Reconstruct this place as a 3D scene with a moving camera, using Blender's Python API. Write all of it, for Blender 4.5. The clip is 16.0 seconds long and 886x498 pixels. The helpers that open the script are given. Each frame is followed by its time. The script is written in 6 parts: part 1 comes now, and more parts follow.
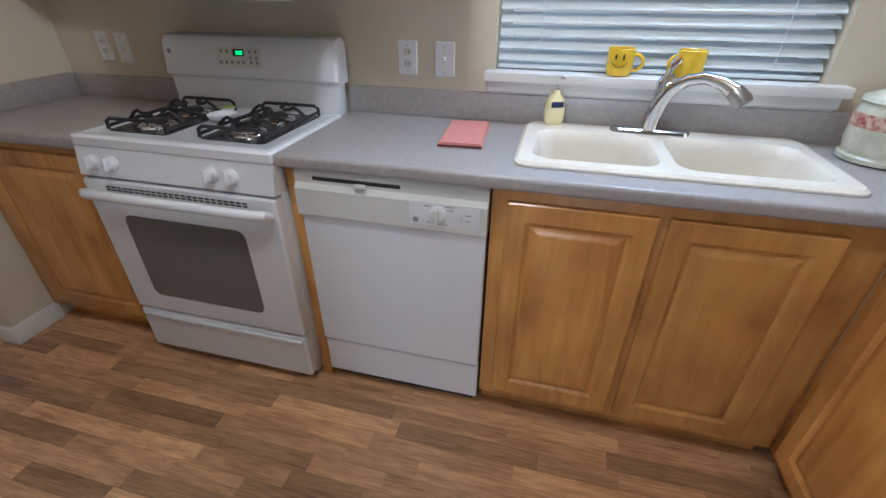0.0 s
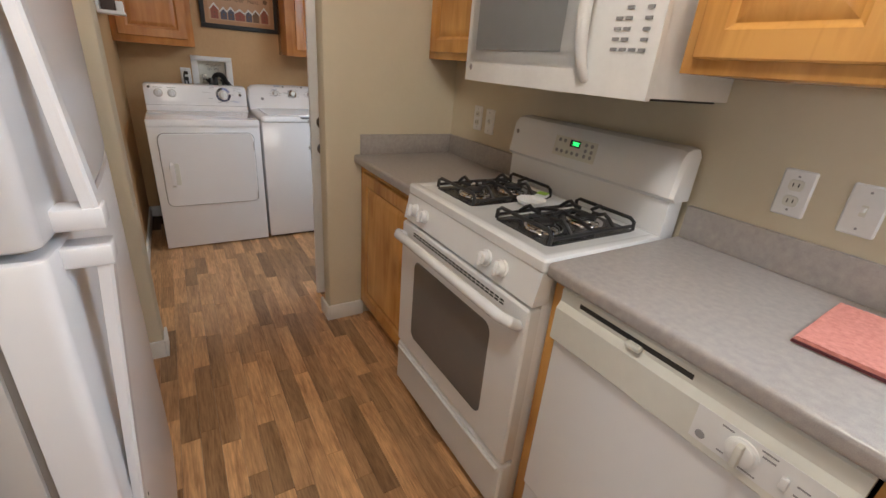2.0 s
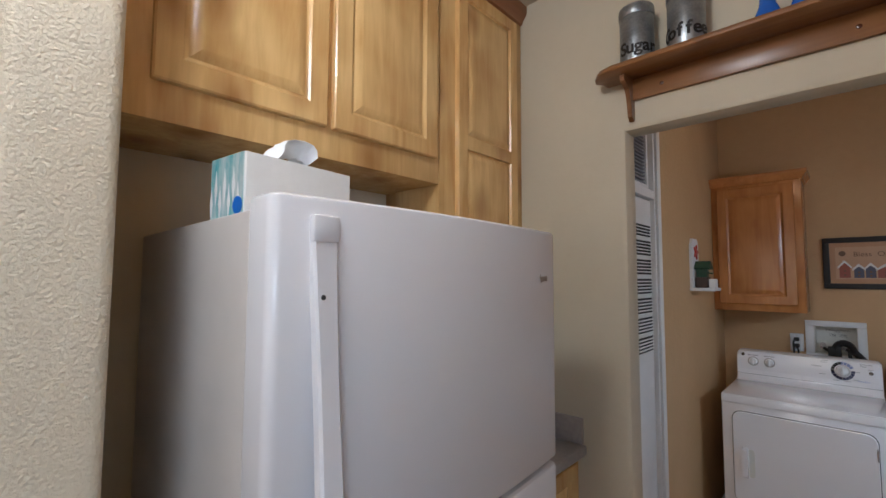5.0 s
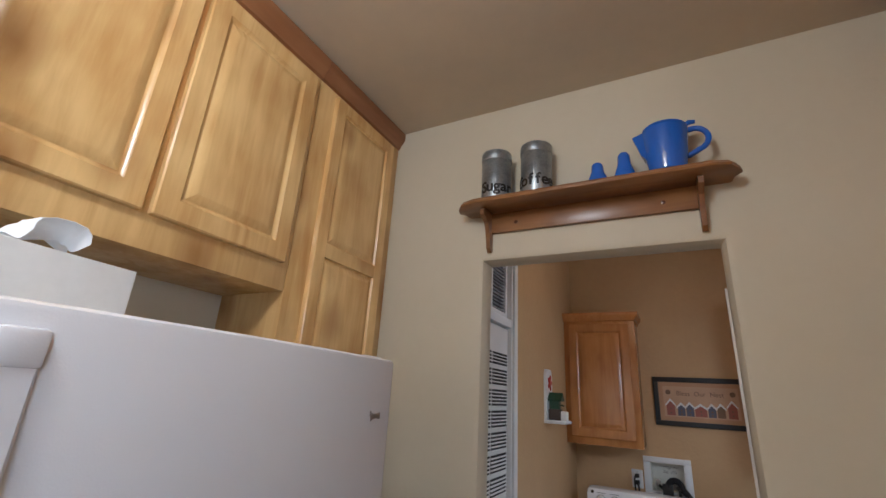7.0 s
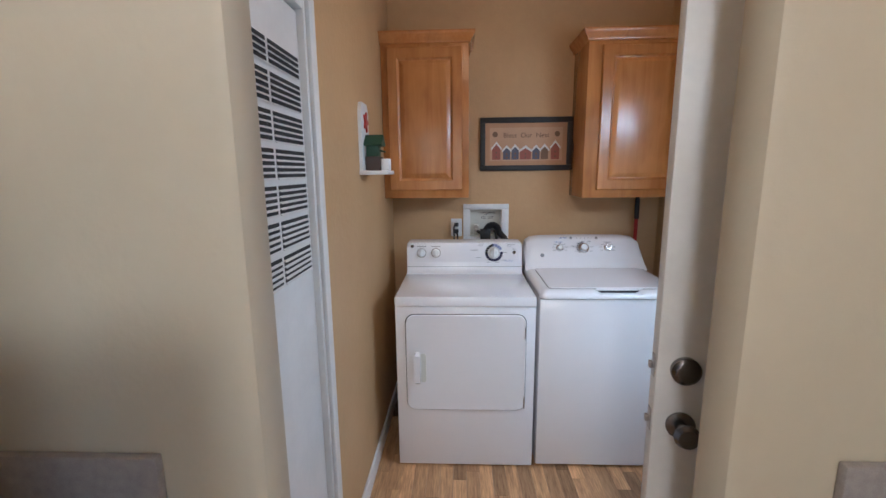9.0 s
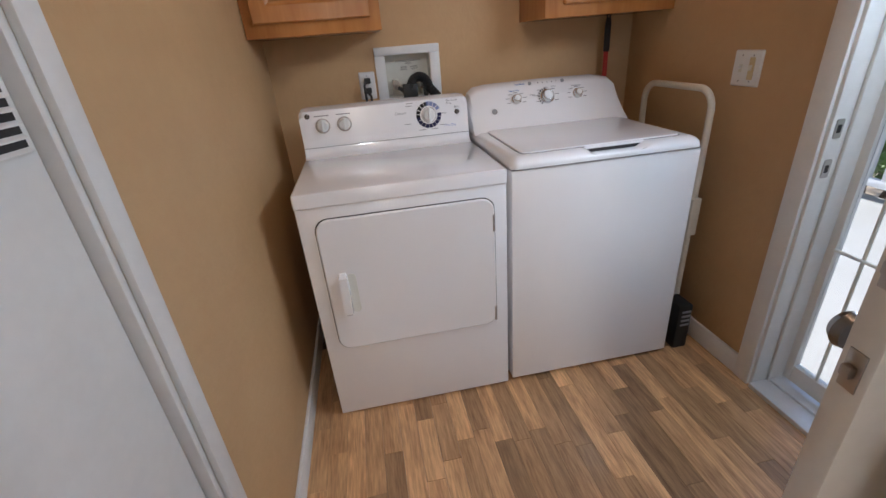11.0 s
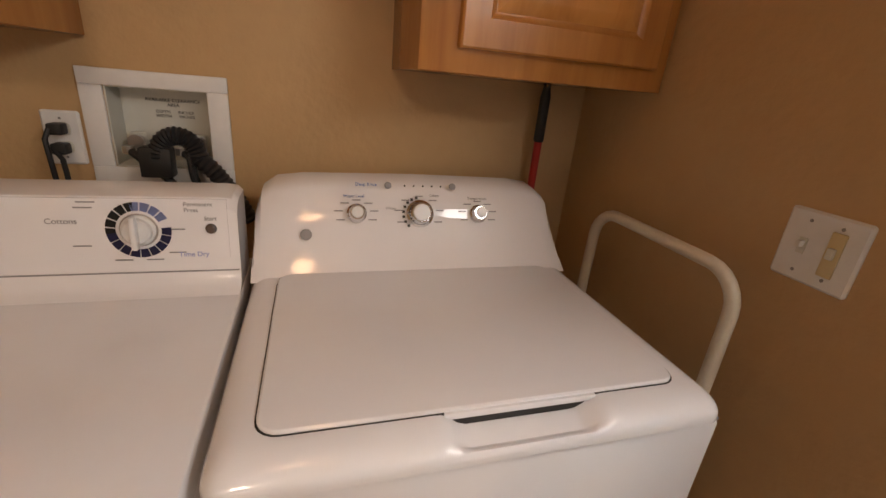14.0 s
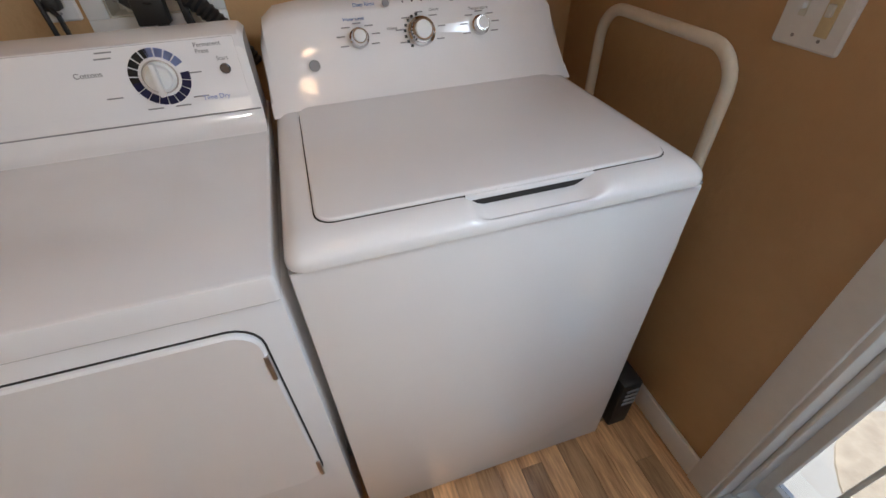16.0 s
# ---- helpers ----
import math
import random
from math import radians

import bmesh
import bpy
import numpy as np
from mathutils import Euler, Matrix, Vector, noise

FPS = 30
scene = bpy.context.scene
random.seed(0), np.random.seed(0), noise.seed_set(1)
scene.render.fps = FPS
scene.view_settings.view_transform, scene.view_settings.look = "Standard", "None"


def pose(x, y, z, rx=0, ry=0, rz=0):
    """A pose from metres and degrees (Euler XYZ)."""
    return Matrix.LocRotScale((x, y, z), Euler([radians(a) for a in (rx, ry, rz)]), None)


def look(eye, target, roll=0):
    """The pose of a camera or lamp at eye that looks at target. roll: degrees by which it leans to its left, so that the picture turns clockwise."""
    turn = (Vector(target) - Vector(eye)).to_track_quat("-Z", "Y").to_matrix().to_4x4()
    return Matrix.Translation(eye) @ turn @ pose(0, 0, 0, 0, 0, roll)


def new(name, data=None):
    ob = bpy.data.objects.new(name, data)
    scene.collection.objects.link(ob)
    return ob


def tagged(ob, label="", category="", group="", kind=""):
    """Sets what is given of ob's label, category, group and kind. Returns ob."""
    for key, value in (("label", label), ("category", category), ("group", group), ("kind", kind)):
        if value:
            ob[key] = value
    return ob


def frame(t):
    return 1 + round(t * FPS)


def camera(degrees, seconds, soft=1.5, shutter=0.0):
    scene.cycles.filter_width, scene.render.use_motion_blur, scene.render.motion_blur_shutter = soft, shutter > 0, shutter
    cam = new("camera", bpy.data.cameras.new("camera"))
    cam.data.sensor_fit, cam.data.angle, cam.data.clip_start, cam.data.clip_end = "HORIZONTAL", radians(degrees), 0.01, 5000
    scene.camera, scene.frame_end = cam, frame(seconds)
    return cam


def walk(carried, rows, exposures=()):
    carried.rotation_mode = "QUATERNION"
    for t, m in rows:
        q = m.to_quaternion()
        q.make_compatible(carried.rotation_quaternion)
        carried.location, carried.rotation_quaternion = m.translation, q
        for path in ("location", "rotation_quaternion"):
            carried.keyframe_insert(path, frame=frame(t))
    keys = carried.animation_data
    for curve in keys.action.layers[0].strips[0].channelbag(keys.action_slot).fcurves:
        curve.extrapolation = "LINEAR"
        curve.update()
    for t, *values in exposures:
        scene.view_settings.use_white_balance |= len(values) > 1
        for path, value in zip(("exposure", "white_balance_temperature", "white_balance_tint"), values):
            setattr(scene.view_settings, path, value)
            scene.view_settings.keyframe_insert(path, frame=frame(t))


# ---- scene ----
cam = camera(91.9, 16.0)
PATH = [
    (0, (0.55, 1.236, 1.365), (0.129, 2.895, 0.33), 0.3),
    (0.5, (0.549, 1.181, 1.384), (-0.271, 2.704, 0.38), -0.8),
    (1, (0.56, 1.291, 1.396), (-0.495, 2.713, 0.467), -1.6),
    (1.5, (0.566, 1.45, 1.395), (-0.651, 2.768, 0.51), 3.0),
    (2, (0.441, 1.55, 1.376), (-1.109, 2.54, 0.593), 4.9),
    (2.5, (0.409, 1.646, 1.4), (-1.448, 1.913, 0.706), 4.6),
    (3, (0.422, 1.773, 1.41), (-1.412, 1.255, 0.804), 4.6),
    (3.5, (0.355, 1.823, 1.456), (-1.344, 0.825, 1.112), 1.0),
    (4, (0.221, 1.82, 1.487), (-1.369, 0.621, 1.304), 1.5),
    (4.5, (0.107, 1.872, 1.542), (-1.419, 0.579, 1.519), 0.4),
    (4.7, (0.057, 1.915, 1.557), (-1.416, 0.562, 1.602), 0.6),
    (6.8, (-0.129, 2.017, 1.636), (-1.675, 0.915, 2.264), 2.2),
    (7, (-0.148, 1.977, 1.626), (-1.815, 1.076, 2.266), 3.5),
    (7.5, (-0.313, 1.81, 1.615), (-2.205, 1.508, 2.191), 1.1),
    (8, (-0.518, 1.73, 1.572), (-2.508, 1.589, 1.713), -0.7),
    (8.5, (-0.723, 1.768, 1.523), (-2.714, 1.638, 1.392), -0.8),
    (9, (-0.968, 1.704, 1.511), (-2.934, 1.622, 1.153), -0.6),
    (11.3, (-1.745, 1.637, 1.29), (-3.479, 2.0, 0.362), -4.2),
    (11.5, (-1.811, 1.687, 1.311), (-3.52, 2.151, 0.382), -2.5),
    (12, (-1.964, 1.724, 1.361), (-3.655, 2.443, 0.572), 0.7),
    (12.5, (-2.201, 1.764, 1.392), (-3.825, 2.69, 0.682), -0.1),
    (13, (-2.346, 1.907, 1.375), (-3.977, 2.814, 0.655), 1.6),
    (13.5, (-2.516, 2.142, 1.355), (-4.246, 2.857, 0.651), 5.7),
    (14, (-2.601, 2.206, 1.332), (-4.378, 2.777, 0.611), 5.4),
    (14.5, (-2.596, 2.19, 1.344), (-4.348, 2.713, 0.532), 4.7),
    (15, (-2.548, 2.156, 1.341), (-4.163, 2.627, 0.26), 3.0),
    (15.3, (-2.515, 2.151, 1.297), (-3.996, 2.605, 0.031), 3.3),
    (15.5, (-2.511, 2.155, 1.305), (-3.917, 2.58, -0.052), 2.1),
    (16, (-2.492, 2.169, 1.307), (-3.947, 2.598, 0.004), -1.8),
]
walk(cam, [(t, look(eye, target, roll)) for t, eye, target, roll in PATH], [(0, 0.22, 5000, 8), (0.6, 0.3, 5700, 9), (2.5, 0.35, 6300, 10), (3.3, 0.3, 6900, 11), (4.2, -0.2, 5500, 10), (7, -0.1, 5400, 10), (7.5, 0.3, 5600, 10), (8, 0.42, 5300, 9), (9, 0.62, 5200, 9), (11.3, 0.45, 5900, 12), (12.5, 0.22, 6900, 14), (13.5, 0.2, 8000, 20), (14.3, 0.24, 7900, 21), (15.2, 0.34, 6000, 13), (16, 0.36, 6000, 10)])

# ---------------------------------------------------------------- world and lights
world = bpy.data.worlds.new("sky"); scene.world = world
world.use_nodes = True
wn = world.node_tree
sky = wn.nodes.new("ShaderNodeTexSky"); sky.sky_type = 'NISHITA'; sky.sun_disc = False
sky.sun_elevation = radians(52); sky.sun_rotation = radians(-90)
wn.links.new(sky.outputs[0], wn.nodes["Background"].inputs[0])
wn.nodes["Background"].inputs[1].default_value = 0.15
def lamp(name, kind, m, power, color, size=1.0, size_y=None):
    d = bpy.data.lights.new(name, kind); d.energy = power; d.color = color
    if kind == 'AREA':
        d.size = size
        if size_y: d.shape = 'RECTANGLE'; d.size_y = size_y
    elif kind == 'SUN': d.angle = radians(0.6)
    else: d.shadow_soft_size = size
    ob = new(name, d); ob.matrix_world = m
    return ob
lamp("sun", 'SUN', look((-9.0, -0.4, 12.0), (0, 0, 0)), 5.0, (1.0, 0.95, 0.86))
lamp("sky_light_sink_window", 'AREA', look((0.83, 2.868, 1.92), (0.2, 0.6, 0.75)), 19, (0.82, 0.92, 1.0), 0.95, 0.34)
lamp("sky_light_storm_door", 'AREA', look((-2.27, 3.06, 1.90), (-2.75, 1.6, 0.5)), 8, (0.82, 0.93, 1.0), 0.78, 0.26)
lamp("sky_light_dining_window", 'AREA', look((4.9, 0.6, 1.55), (0, 1.2, 1.3)), 30, (1.0, 0.76, 0.54), 2.2, 1.5)
lamp("sky_light_living_door", 'AREA', look((0.4, -4.25, 1.75), (0.2, 0, 0.8)), 34, (0.97, 0.98, 1.0), 1.2, 0.5)
lamp("kitchen_light", 'POINT', pose(0.18, 1.55, 2.62), 38, (1.0, 0.93, 0.84), 0.13)
lamp("laundry_bulb", 'POINT', pose(-2.45, 2.1, 2.62), 3.5, (1.0, 0.62, 0.35), 0.08)

# ---------------------------------------------------------------- materials
def material(name, color, rough=0.5, metal=0.0, c2=None, scale=8.0, bump=0.0, bscale=120.0, stretch=(1, 1, 1), coat=0.0, ior=1.5, fine=0.25, relief=0.004):
    m = bpy.data.materials.new(name); m.use_nodes = True
    nt = m.node_tree; b = nt.nodes["Principled BSDF"]
    b.inputs["Roughness"].default_value = rough; b.inputs["Metallic"].default_value = metal
    b.inputs["Coat Weight"].default_value = coat; b.inputs["IOR"].default_value = ior
    tc = nt.nodes.new("ShaderNodeTexCoord"); mp = nt.nodes.new("ShaderNodeMapping")
    mp.inputs["Scale"].default_value = stretch
    nt.links.new(tc.outputs["Object"], mp.inputs[0])
    if c2 is None: c2 = tuple(0.9 * c for c in color)
    n1 = nt.nodes.new("ShaderNodeTexNoise"); n1.inputs["Scale"].default_value = scale; n1.inputs["Detail"].default_value = 6
    n2 = nt.nodes.new("ShaderNodeTexNoise"); n2.inputs["Scale"].default_value = scale * 9; n2.inputs["Detail"].default_value = 3
    for n in (n1, n2): nt.links.new(mp.outputs[0], n.inputs["Vector"])
    mx = nt.nodes.new("ShaderNodeMix"); mx.inputs[0].default_value = fine
    nt.links.new(n1.outputs[0], mx.inputs[2]); nt.links.new(n2.outputs[0], mx.inputs[3])
    rp = nt.nodes.new("ShaderNodeValToRGB")
    rp.color_ramp.elements[0].position = 0.35; rp.color_ramp.elements[1].position = 0.65
    rp.color_ramp.elements[0].color = (*c2, 1); rp.color_ramp.elements[1].color = (*color, 1)
    nt.links.new(mx.outputs[0], rp.inputs[0]); nt.links.new(rp.outputs[0], b.inputs["Base Color"])
    if bump:
        n3 = nt.nodes.new("ShaderNodeTexNoise"); n3.inputs["Scale"].default_value = bscale; n3.inputs["Detail"].default_value = 4
        nt.links.new(tc.outputs["Object"], n3.inputs["Vector"])
        bp = nt.nodes.new("ShaderNodeBump"); bp.inputs["Strength"].default_value = bump; bp.inputs["Distance"].default_value = relief
        nt.links.new(n3.outputs[0], bp.inputs["Height"]); nt.links.new(bp.outputs[0], b.inputs["Normal"])
    return m

def wood(name, light, dark, stretch=(9, 9, 0.9), rough=0.32, knots=0.5, random_from=None):
    m = bpy.data.materials.new(name); m.use_nodes = True
    nt = m.node_tree; b = nt.nodes["Principled BSDF"]; b.inputs["Roughness"].default_value = rough
    b.inputs["Coat Weight"].default_value = 0.15; b.inputs["Coat Roughness"].default_value = 0.2
    tc = nt.nodes.new("ShaderNodeTexCoord"); mp = nt.nodes.new("ShaderNodeMapping"); mp.inputs["Scale"].default_value = stretch
    info = nt.nodes.new("ShaderNodeObjectInfo"); geo = nt.nodes.new("ShaderNodeNewGeometry")
    rnd = geo.outputs["Random Per Island"] if random_from == "island" else info.outputs["Random"]
    mul = nt.nodes.new("ShaderNodeMath"); mul.operation = 'MULTIPLY'; mul.inputs[1].default_value = 37.0
    nt.links.new(rnd, mul.inputs[0])
    add = nt.nodes.new("ShaderNodeVectorMath"); add.operation = 'ADD'
    nt.links.new(tc.outputs["Object"], add.inputs[0]); nt.links.new(mul.outputs[0], add.inputs[1])
    nt.links.new(add.outputs[0], mp.inputs[0])
    n1 = nt.nodes.new("ShaderNodeTexNoise"); n1.inputs["Scale"].default_value = 2.2; n1.inputs["Detail"].default_value = 5; n1.inputs["Distortion"].default_value = 1.1
    n2 = nt.nodes.new("ShaderNodeTexNoise"); n2.inputs["Scale"].default_value = 14; n2.inputs["Detail"].default_value = 6
    n4 = nt.nodes.new("ShaderNodeTexNoise"); n4.inputs["Scale"].default_value = 4.0; n4.inputs["Detail"].default_value = 2
    for n in (n1, n2): nt.links.new(mp.outputs[0], n.inputs["Vector"])
    nt.links.new(add.outputs[0], n4.inputs["Vector"])
    mx = nt.nodes.new("ShaderNodeMix"); mx.inputs[0].default_value = 0.48 if random_from else 0.2
    nt.links.new(n1.outputs[0], mx.inputs[2]); nt.links.new(n2.outputs[0], mx.inputs[3])
    mx2 = nt.nodes.new("ShaderNodeMix"); mx2.inputs[0].default_value = 0.35 * knots if random_from else 0.5
    nt.links.new(mx.outputs[0], mx2.inputs[2]); nt.links.new(n4.outputs[0], mx2.inputs[3])
    rp = nt.nodes.new("ShaderNodeValToRGB"); e = rp.color_ramp.elements
    e[0].position = 0.34; e[1].position = 0.62; e[0].color = (*dark, 1); e[1].color = (*light, 1)
    nt.links.new(mx2.outputs[0], rp.inputs[0])
    last = rp.outputs[0]
    if not random_from:
        # scattered knots with a dark heart and a reddish halo
        km = nt.nodes.new("ShaderNodeMapping"); km.inputs["Scale"].default_value = (1.0, 1.0, 0.62)
        wob = nt.nodes.new("ShaderNodeMix"); wob.data_type = 'VECTOR'; wob.inputs[0].default_value = 0.06
        nt.links.new(add.outputs[0], wob.inputs[4]); nt.links.new(n4.outputs["Color"], wob.inputs[5])
        nt.links.new(wob.outputs[1], km.inputs[0])
        vo = nt.nodes.new("ShaderNodeTexVoronoi"); vo.inputs["Scale"].default_value = 5.5
        nt.links.new(km.outputs[0], vo.inputs["Vector"])
        kr = nt.nodes.new("ShaderNodeValToRGB"); ke = kr.color_ramp.elements
        ke[0].position = 0.05; ke[0].color = (0.75 * knots + 0.2, 0, 0, 1); ke[1].position = 0.36; ke[1].color = (0, 0, 0, 1)
        mid = ke.new(0.15); mid.color = (0.60 * knots, 0, 0, 1)
        nt.links.new(vo.outputs["Distance"], kr.inputs[0])
        sep = nt.nodes.new("ShaderNodeSeparateColor"); nt.links.new(kr.outputs[0], sep.inputs[0])
        km2 = nt.nodes.new("ShaderNodeMix"); km2.data_type = 'RGBA'
        nt.links.new(sep.outputs[0], km2.inputs[0]); nt.links.new(last, km2.inputs[6])
        km2.inputs[7].default_value = (dark[0] * 0.6, dark[1] * 0.5, dark[2] * 0.5, 1)
        last = km2.outputs[2]
    hv = nt.nodes.new("ShaderNodeHueSaturation")
    mr = nt.nodes.new("ShaderNodeMapRange"); mr.inputs[3].default_value = 0.58 if random_from else 0.9; mr.inputs[4].default_value = 1.50 if random_from else 1.08
    nt.links.new(rnd, mr.inputs[0]); nt.links.new(mr.outputs[0], hv.inputs["Value"])
    nt.links.new(last, hv.inputs["Color"]); nt.links.new(hv.outputs[0], b.inputs["Base Color"])
    bp = nt.nodes.new("ShaderNodeBump"); bp.inputs["Strength"].default_value = 0.08; bp.inputs["Distance"].default_value = 0.002
    nt.links.new(n2.outputs[0], bp.inputs["Height"]); nt.links.new(bp.outputs[0], b.inputs["Normal"])
    return m

def glass(name, color=(1, 1, 1), rough=0.0):
    m = bpy.data.materials.new(name); m.use_nodes = True
    b = m.node_tree.nodes["Principled BSDF"]
    b.inputs["Base Color"].default_value = (*color, 1); b.inputs["Transmission Weight"].default_value = 1.0
    b.inputs["Roughness"].default_value = rough; b.inputs["IOR"].default_value = 1.45
    return m

def glow(name, color, strength):
    m = bpy.data.materials.new(name); m.use_nodes = True
    b = m.node_tree.nodes["Principled BSDF"]; b.inputs["Base Color"].default_value = (*color, 1)
    b.inputs["Emission Color"].default_value = (*color, 1); b.inputs["Emission Strength"].default_value = strength
    return m

WALL = material("beige_textured_paint", (0.60, 0.54, 0.41), 0.62, c2=(0.57, 0.51, 0.38), scale=3, bump=0.2, bscale=55)
# smooth beige, more orange than WALL: warm dining-side light put into the colour
WALL_SMOOTH = material("beige_smooth_paint_warm_lit", (0.62, 0.50, 0.37), 0.6, c2=(0.59, 0.47, 0.345), scale=3, bump=0.06, bscale=40)
WALL_TEX = material("beige_knockdown_texture", (0.61, 0.535, 0.40), 0.55, c2=(0.58, 0.505, 0.37), scale=3, bump=1.0, bscale=185, relief=0.0036)
WALL_TAN = material("tan_paint", (0.545, 0.355, 0.175), 0.6, c2=(0.50, 0.32, 0.155), scale=3, bump=0.42, bscale=55)
CEIL = material("ceiling_paint", (0.62, 0.53, 0.40), 0.85, scale=2, bump=0.15, bscale=60)
TRIM = material("white_trim_paint", (0.78, 0.77, 0.74), 0.4, scale=5, bump=0.04, bscale=30)
WOODK = wood("knotty_alder_golden", (0.66, 0.345, 0.088), (0.42, 0.185, 0.042), rough=0.27)
# alder whose base colour is raised to carry the bright reflection on its gloss
WOODF = wood("alder_lightened_for_glare", (0.82, 0.56, 0.235), (0.55, 0.30, 0.095), rough=0.25, knots=0.85)
WOODL = wood("laundry_alder", (0.54, 0.235, 0.068), (0.37, 0.14, 0.036), rough=0.24, knots=0.15)
CROWN = wood("crown_brown_wood", (0.30, 0.13, 0.05), (0.20, 0.08, 0.03), stretch=(1.5, 9, 9))
SHELFW = wood("pine_shelf_stain", (0.28, 0.128, 0.043), (0.14, 0.056, 0.018), stretch=(0.9, 9, 9))
RACKW = wood("dark_red_brown_wood", (0.125, 0.034, 0.014), (0.07, 0.018, 0.008), rough=0.25)
PLANK = wood("laminate_strip", (0.58, 0.345, 0.168), (0.22, 0.110, 0.046), stretch=(1.1, 12, 6), rough=0.34, random_from="object")
PLANKS = wood("laminate_strips_far", (0.58, 0.345, 0.168), (0.22, 0.110, 0.046), stretch=(1.1, 12, 6), rough=0.34, random_from="island")
GROOVE = material("floor_groove", (0.06, 0.03, 0.015), 0.8)
LAM = material("grey_speckled_laminate", (0.40, 0.365, 0.34), 0.28, c2=(0.29, 0.268, 0.258), scale=60, fine=0.5)
ENAMEL = material("white_enamel", (0.78, 0.80, 0.82), 0.2, scale=2, c2=(0.76, 0.78, 0.80), coat=0.3)
ENAMEL_W = material("white_appliance_paint", (0.85, 0.845, 0.86), 0.14, scale=2, c2=(0.83, 0.825, 0.84), coat=0.6)
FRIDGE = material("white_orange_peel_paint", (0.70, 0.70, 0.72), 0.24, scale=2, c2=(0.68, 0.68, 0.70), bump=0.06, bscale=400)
# grey side panel; the warm tint stands for warm light falling on it
FSIDE = material("fridge_side_grey_warm_lit", (0.53, 0.50, 0.47), 0.45, scale=2, bump=0.15, bscale=500)
OFFWHITE = material("off_white_plastic", (0.68, 0.68, 0.62), 0.35, scale=4)
PLASTIC = material("white_plastic", (0.78, 0.79, 0.79), 0.35, scale=6)
ALMOND = material("almond_plastic", (0.62, 0.50, 0.28), 0.4)
SINKM = material("biscuit_composite", (0.80, 0.74, 0.64), 0.22, c2=(0.74, 0.67, 0.55), scale=5)
CHROME = material("chrome", (0.75, 0.75, 0.76), 0.08, 1.0)
STEEL = material("brushed_steel", (0.45, 0.43, 0.42), 0.28, 1.0, scale=20)
ALU = material("pale_aluminium", (0.74, 0.75, 0.77), 0.38, 0.55, scale=14)
NICKEL = material("dark_nickel", (0.20, 0.19, 0.19), 0.25, 1.0)
IRON = material("black_cast_iron", (0.018, 0.018, 0.02), 0.45, scale=30)
WELL = material("dark_grey_enamel_well", (0.045, 0.045, 0.05), 0.25, scale=12)
BLACK = material("black_rubber", (0.015, 0.015, 0.015), 0.5)
DARK = material("dark_gap", (0.03, 0.028, 0.027), 0.8)
OVENGLASS = material("dark_oven_glass", (0.17, 0.165, 0.16), 0.08, scale=2)
MICROGLASS = material("grey_screened_glass", (0.46, 0.48, 0.49), 0.15, scale=2)
GREY = material("grey_print", (0.28, 0.28, 0.29), 0.5)
NAVY = material("navy_print", (0.02, 0.022, 0.10), 0.4)
BLUEPALE = material("pale_blue_print", (0.30, 0.36, 0.62), 0.4)
BLUE = material("cobalt_glaze", (0.028, 0.14, 0.58), 0.10, c2=(0.022, 0.115, 0.50), scale=6, coat=0.5)
YELLOW = material("yellow_glaze", (0.82, 0.56, 0.015), 0.15, coat=0.4)
PINK = material("pink_waffle_cloth", (0.70, 0.30, 0.25), 0.9, c2=(0.55, 0.20, 0.17), scale=90, bump=0.5, bscale=260)
MAROON = material("maroon_hem", (0.10, 0.02, 0.025), 0.9)
GALV = material("galvanised_steel", (0.40, 0.43, 0.45), 0.36, 0.75, c2=(0.20, 0.22, 0.235), scale=14)
TEAL = material("teal_printed_card", (0.02, 0.34, 0.38), 0.5, c2=(0.55, 0.60, 0.58), scale=14, stretch=(3, 3, 0.6))
CARD = material("white_card", (0.80, 0.80, 0.78), 0.6, scale=8)
TISSUE = material("tissue_paper", (0.85, 0.86, 0.88), 0.9)
CERAMIC = material("cream_ceramic", (0.70, 0.68, 0.58), 0.2, c2=(0.45, 0.46, 0.33), scale=16)
CHECK = material("red_check_band", (0.30, 0.03, 0.03), 0.3, c2=(0.70, 0.60, 0.45), scale=60)
SOAP = material("yellow_soap", (0.80, 0.70, 0.32), 0.2, c2=(0.82, 0.76, 0.5), scale=12)
RED = material("red_paint", (0.42, 0.02, 0.015), 0.35)
GREEN = material("dark_green_paint", (0.015, 0.06, 0.03), 0.5)
CREAMTUBE = material("cream_enamel_tube", (0.70, 0.64, 0.52), 0.35, c2=(0.62, 0.56, 0.45), scale=12)
PAPER = material("tan_print_paper", (0.50, 0.29, 0.16), 0.7, scale=10)
PAPER2 = material("cream_print_paper", (0.58, 0.37, 0.23), 0.7, scale=10)
INKRED = material("brick_red_print", (0.33, 0.11, 0.08), 0.7)
INKBLUE = material("slate_print", (0.12, 0.12, 0.16), 0.7)
INK = material("brown_ink", (0.20, 0.12, 0.07), 0.7)
SPICE = material("spice_carton", (0.17, 0.018, 0.02), 0.4, c2=(0.30, 0.05, 0.04), scale=30)
GOLD = material("gold_foil", (0.85, 0.50, 0.06), 0.25, 0.6)
DISPLAY = glow("green_digits", (0.05, 0.9, 0.15), 2.5)
CARPET = material("grey_carpet", (0.30, 0.28, 0.28), 0.95, c2=(0.24, 0.225, 0.225), scale=6, bump=0.8, bscale=300)
CONCRETE = material("painted_porch_floor", (0.38, 0.37, 0.35), 0.7, c2=(0.33, 0.32, 0.29), scale=3, bump=0.1, bscale=80)
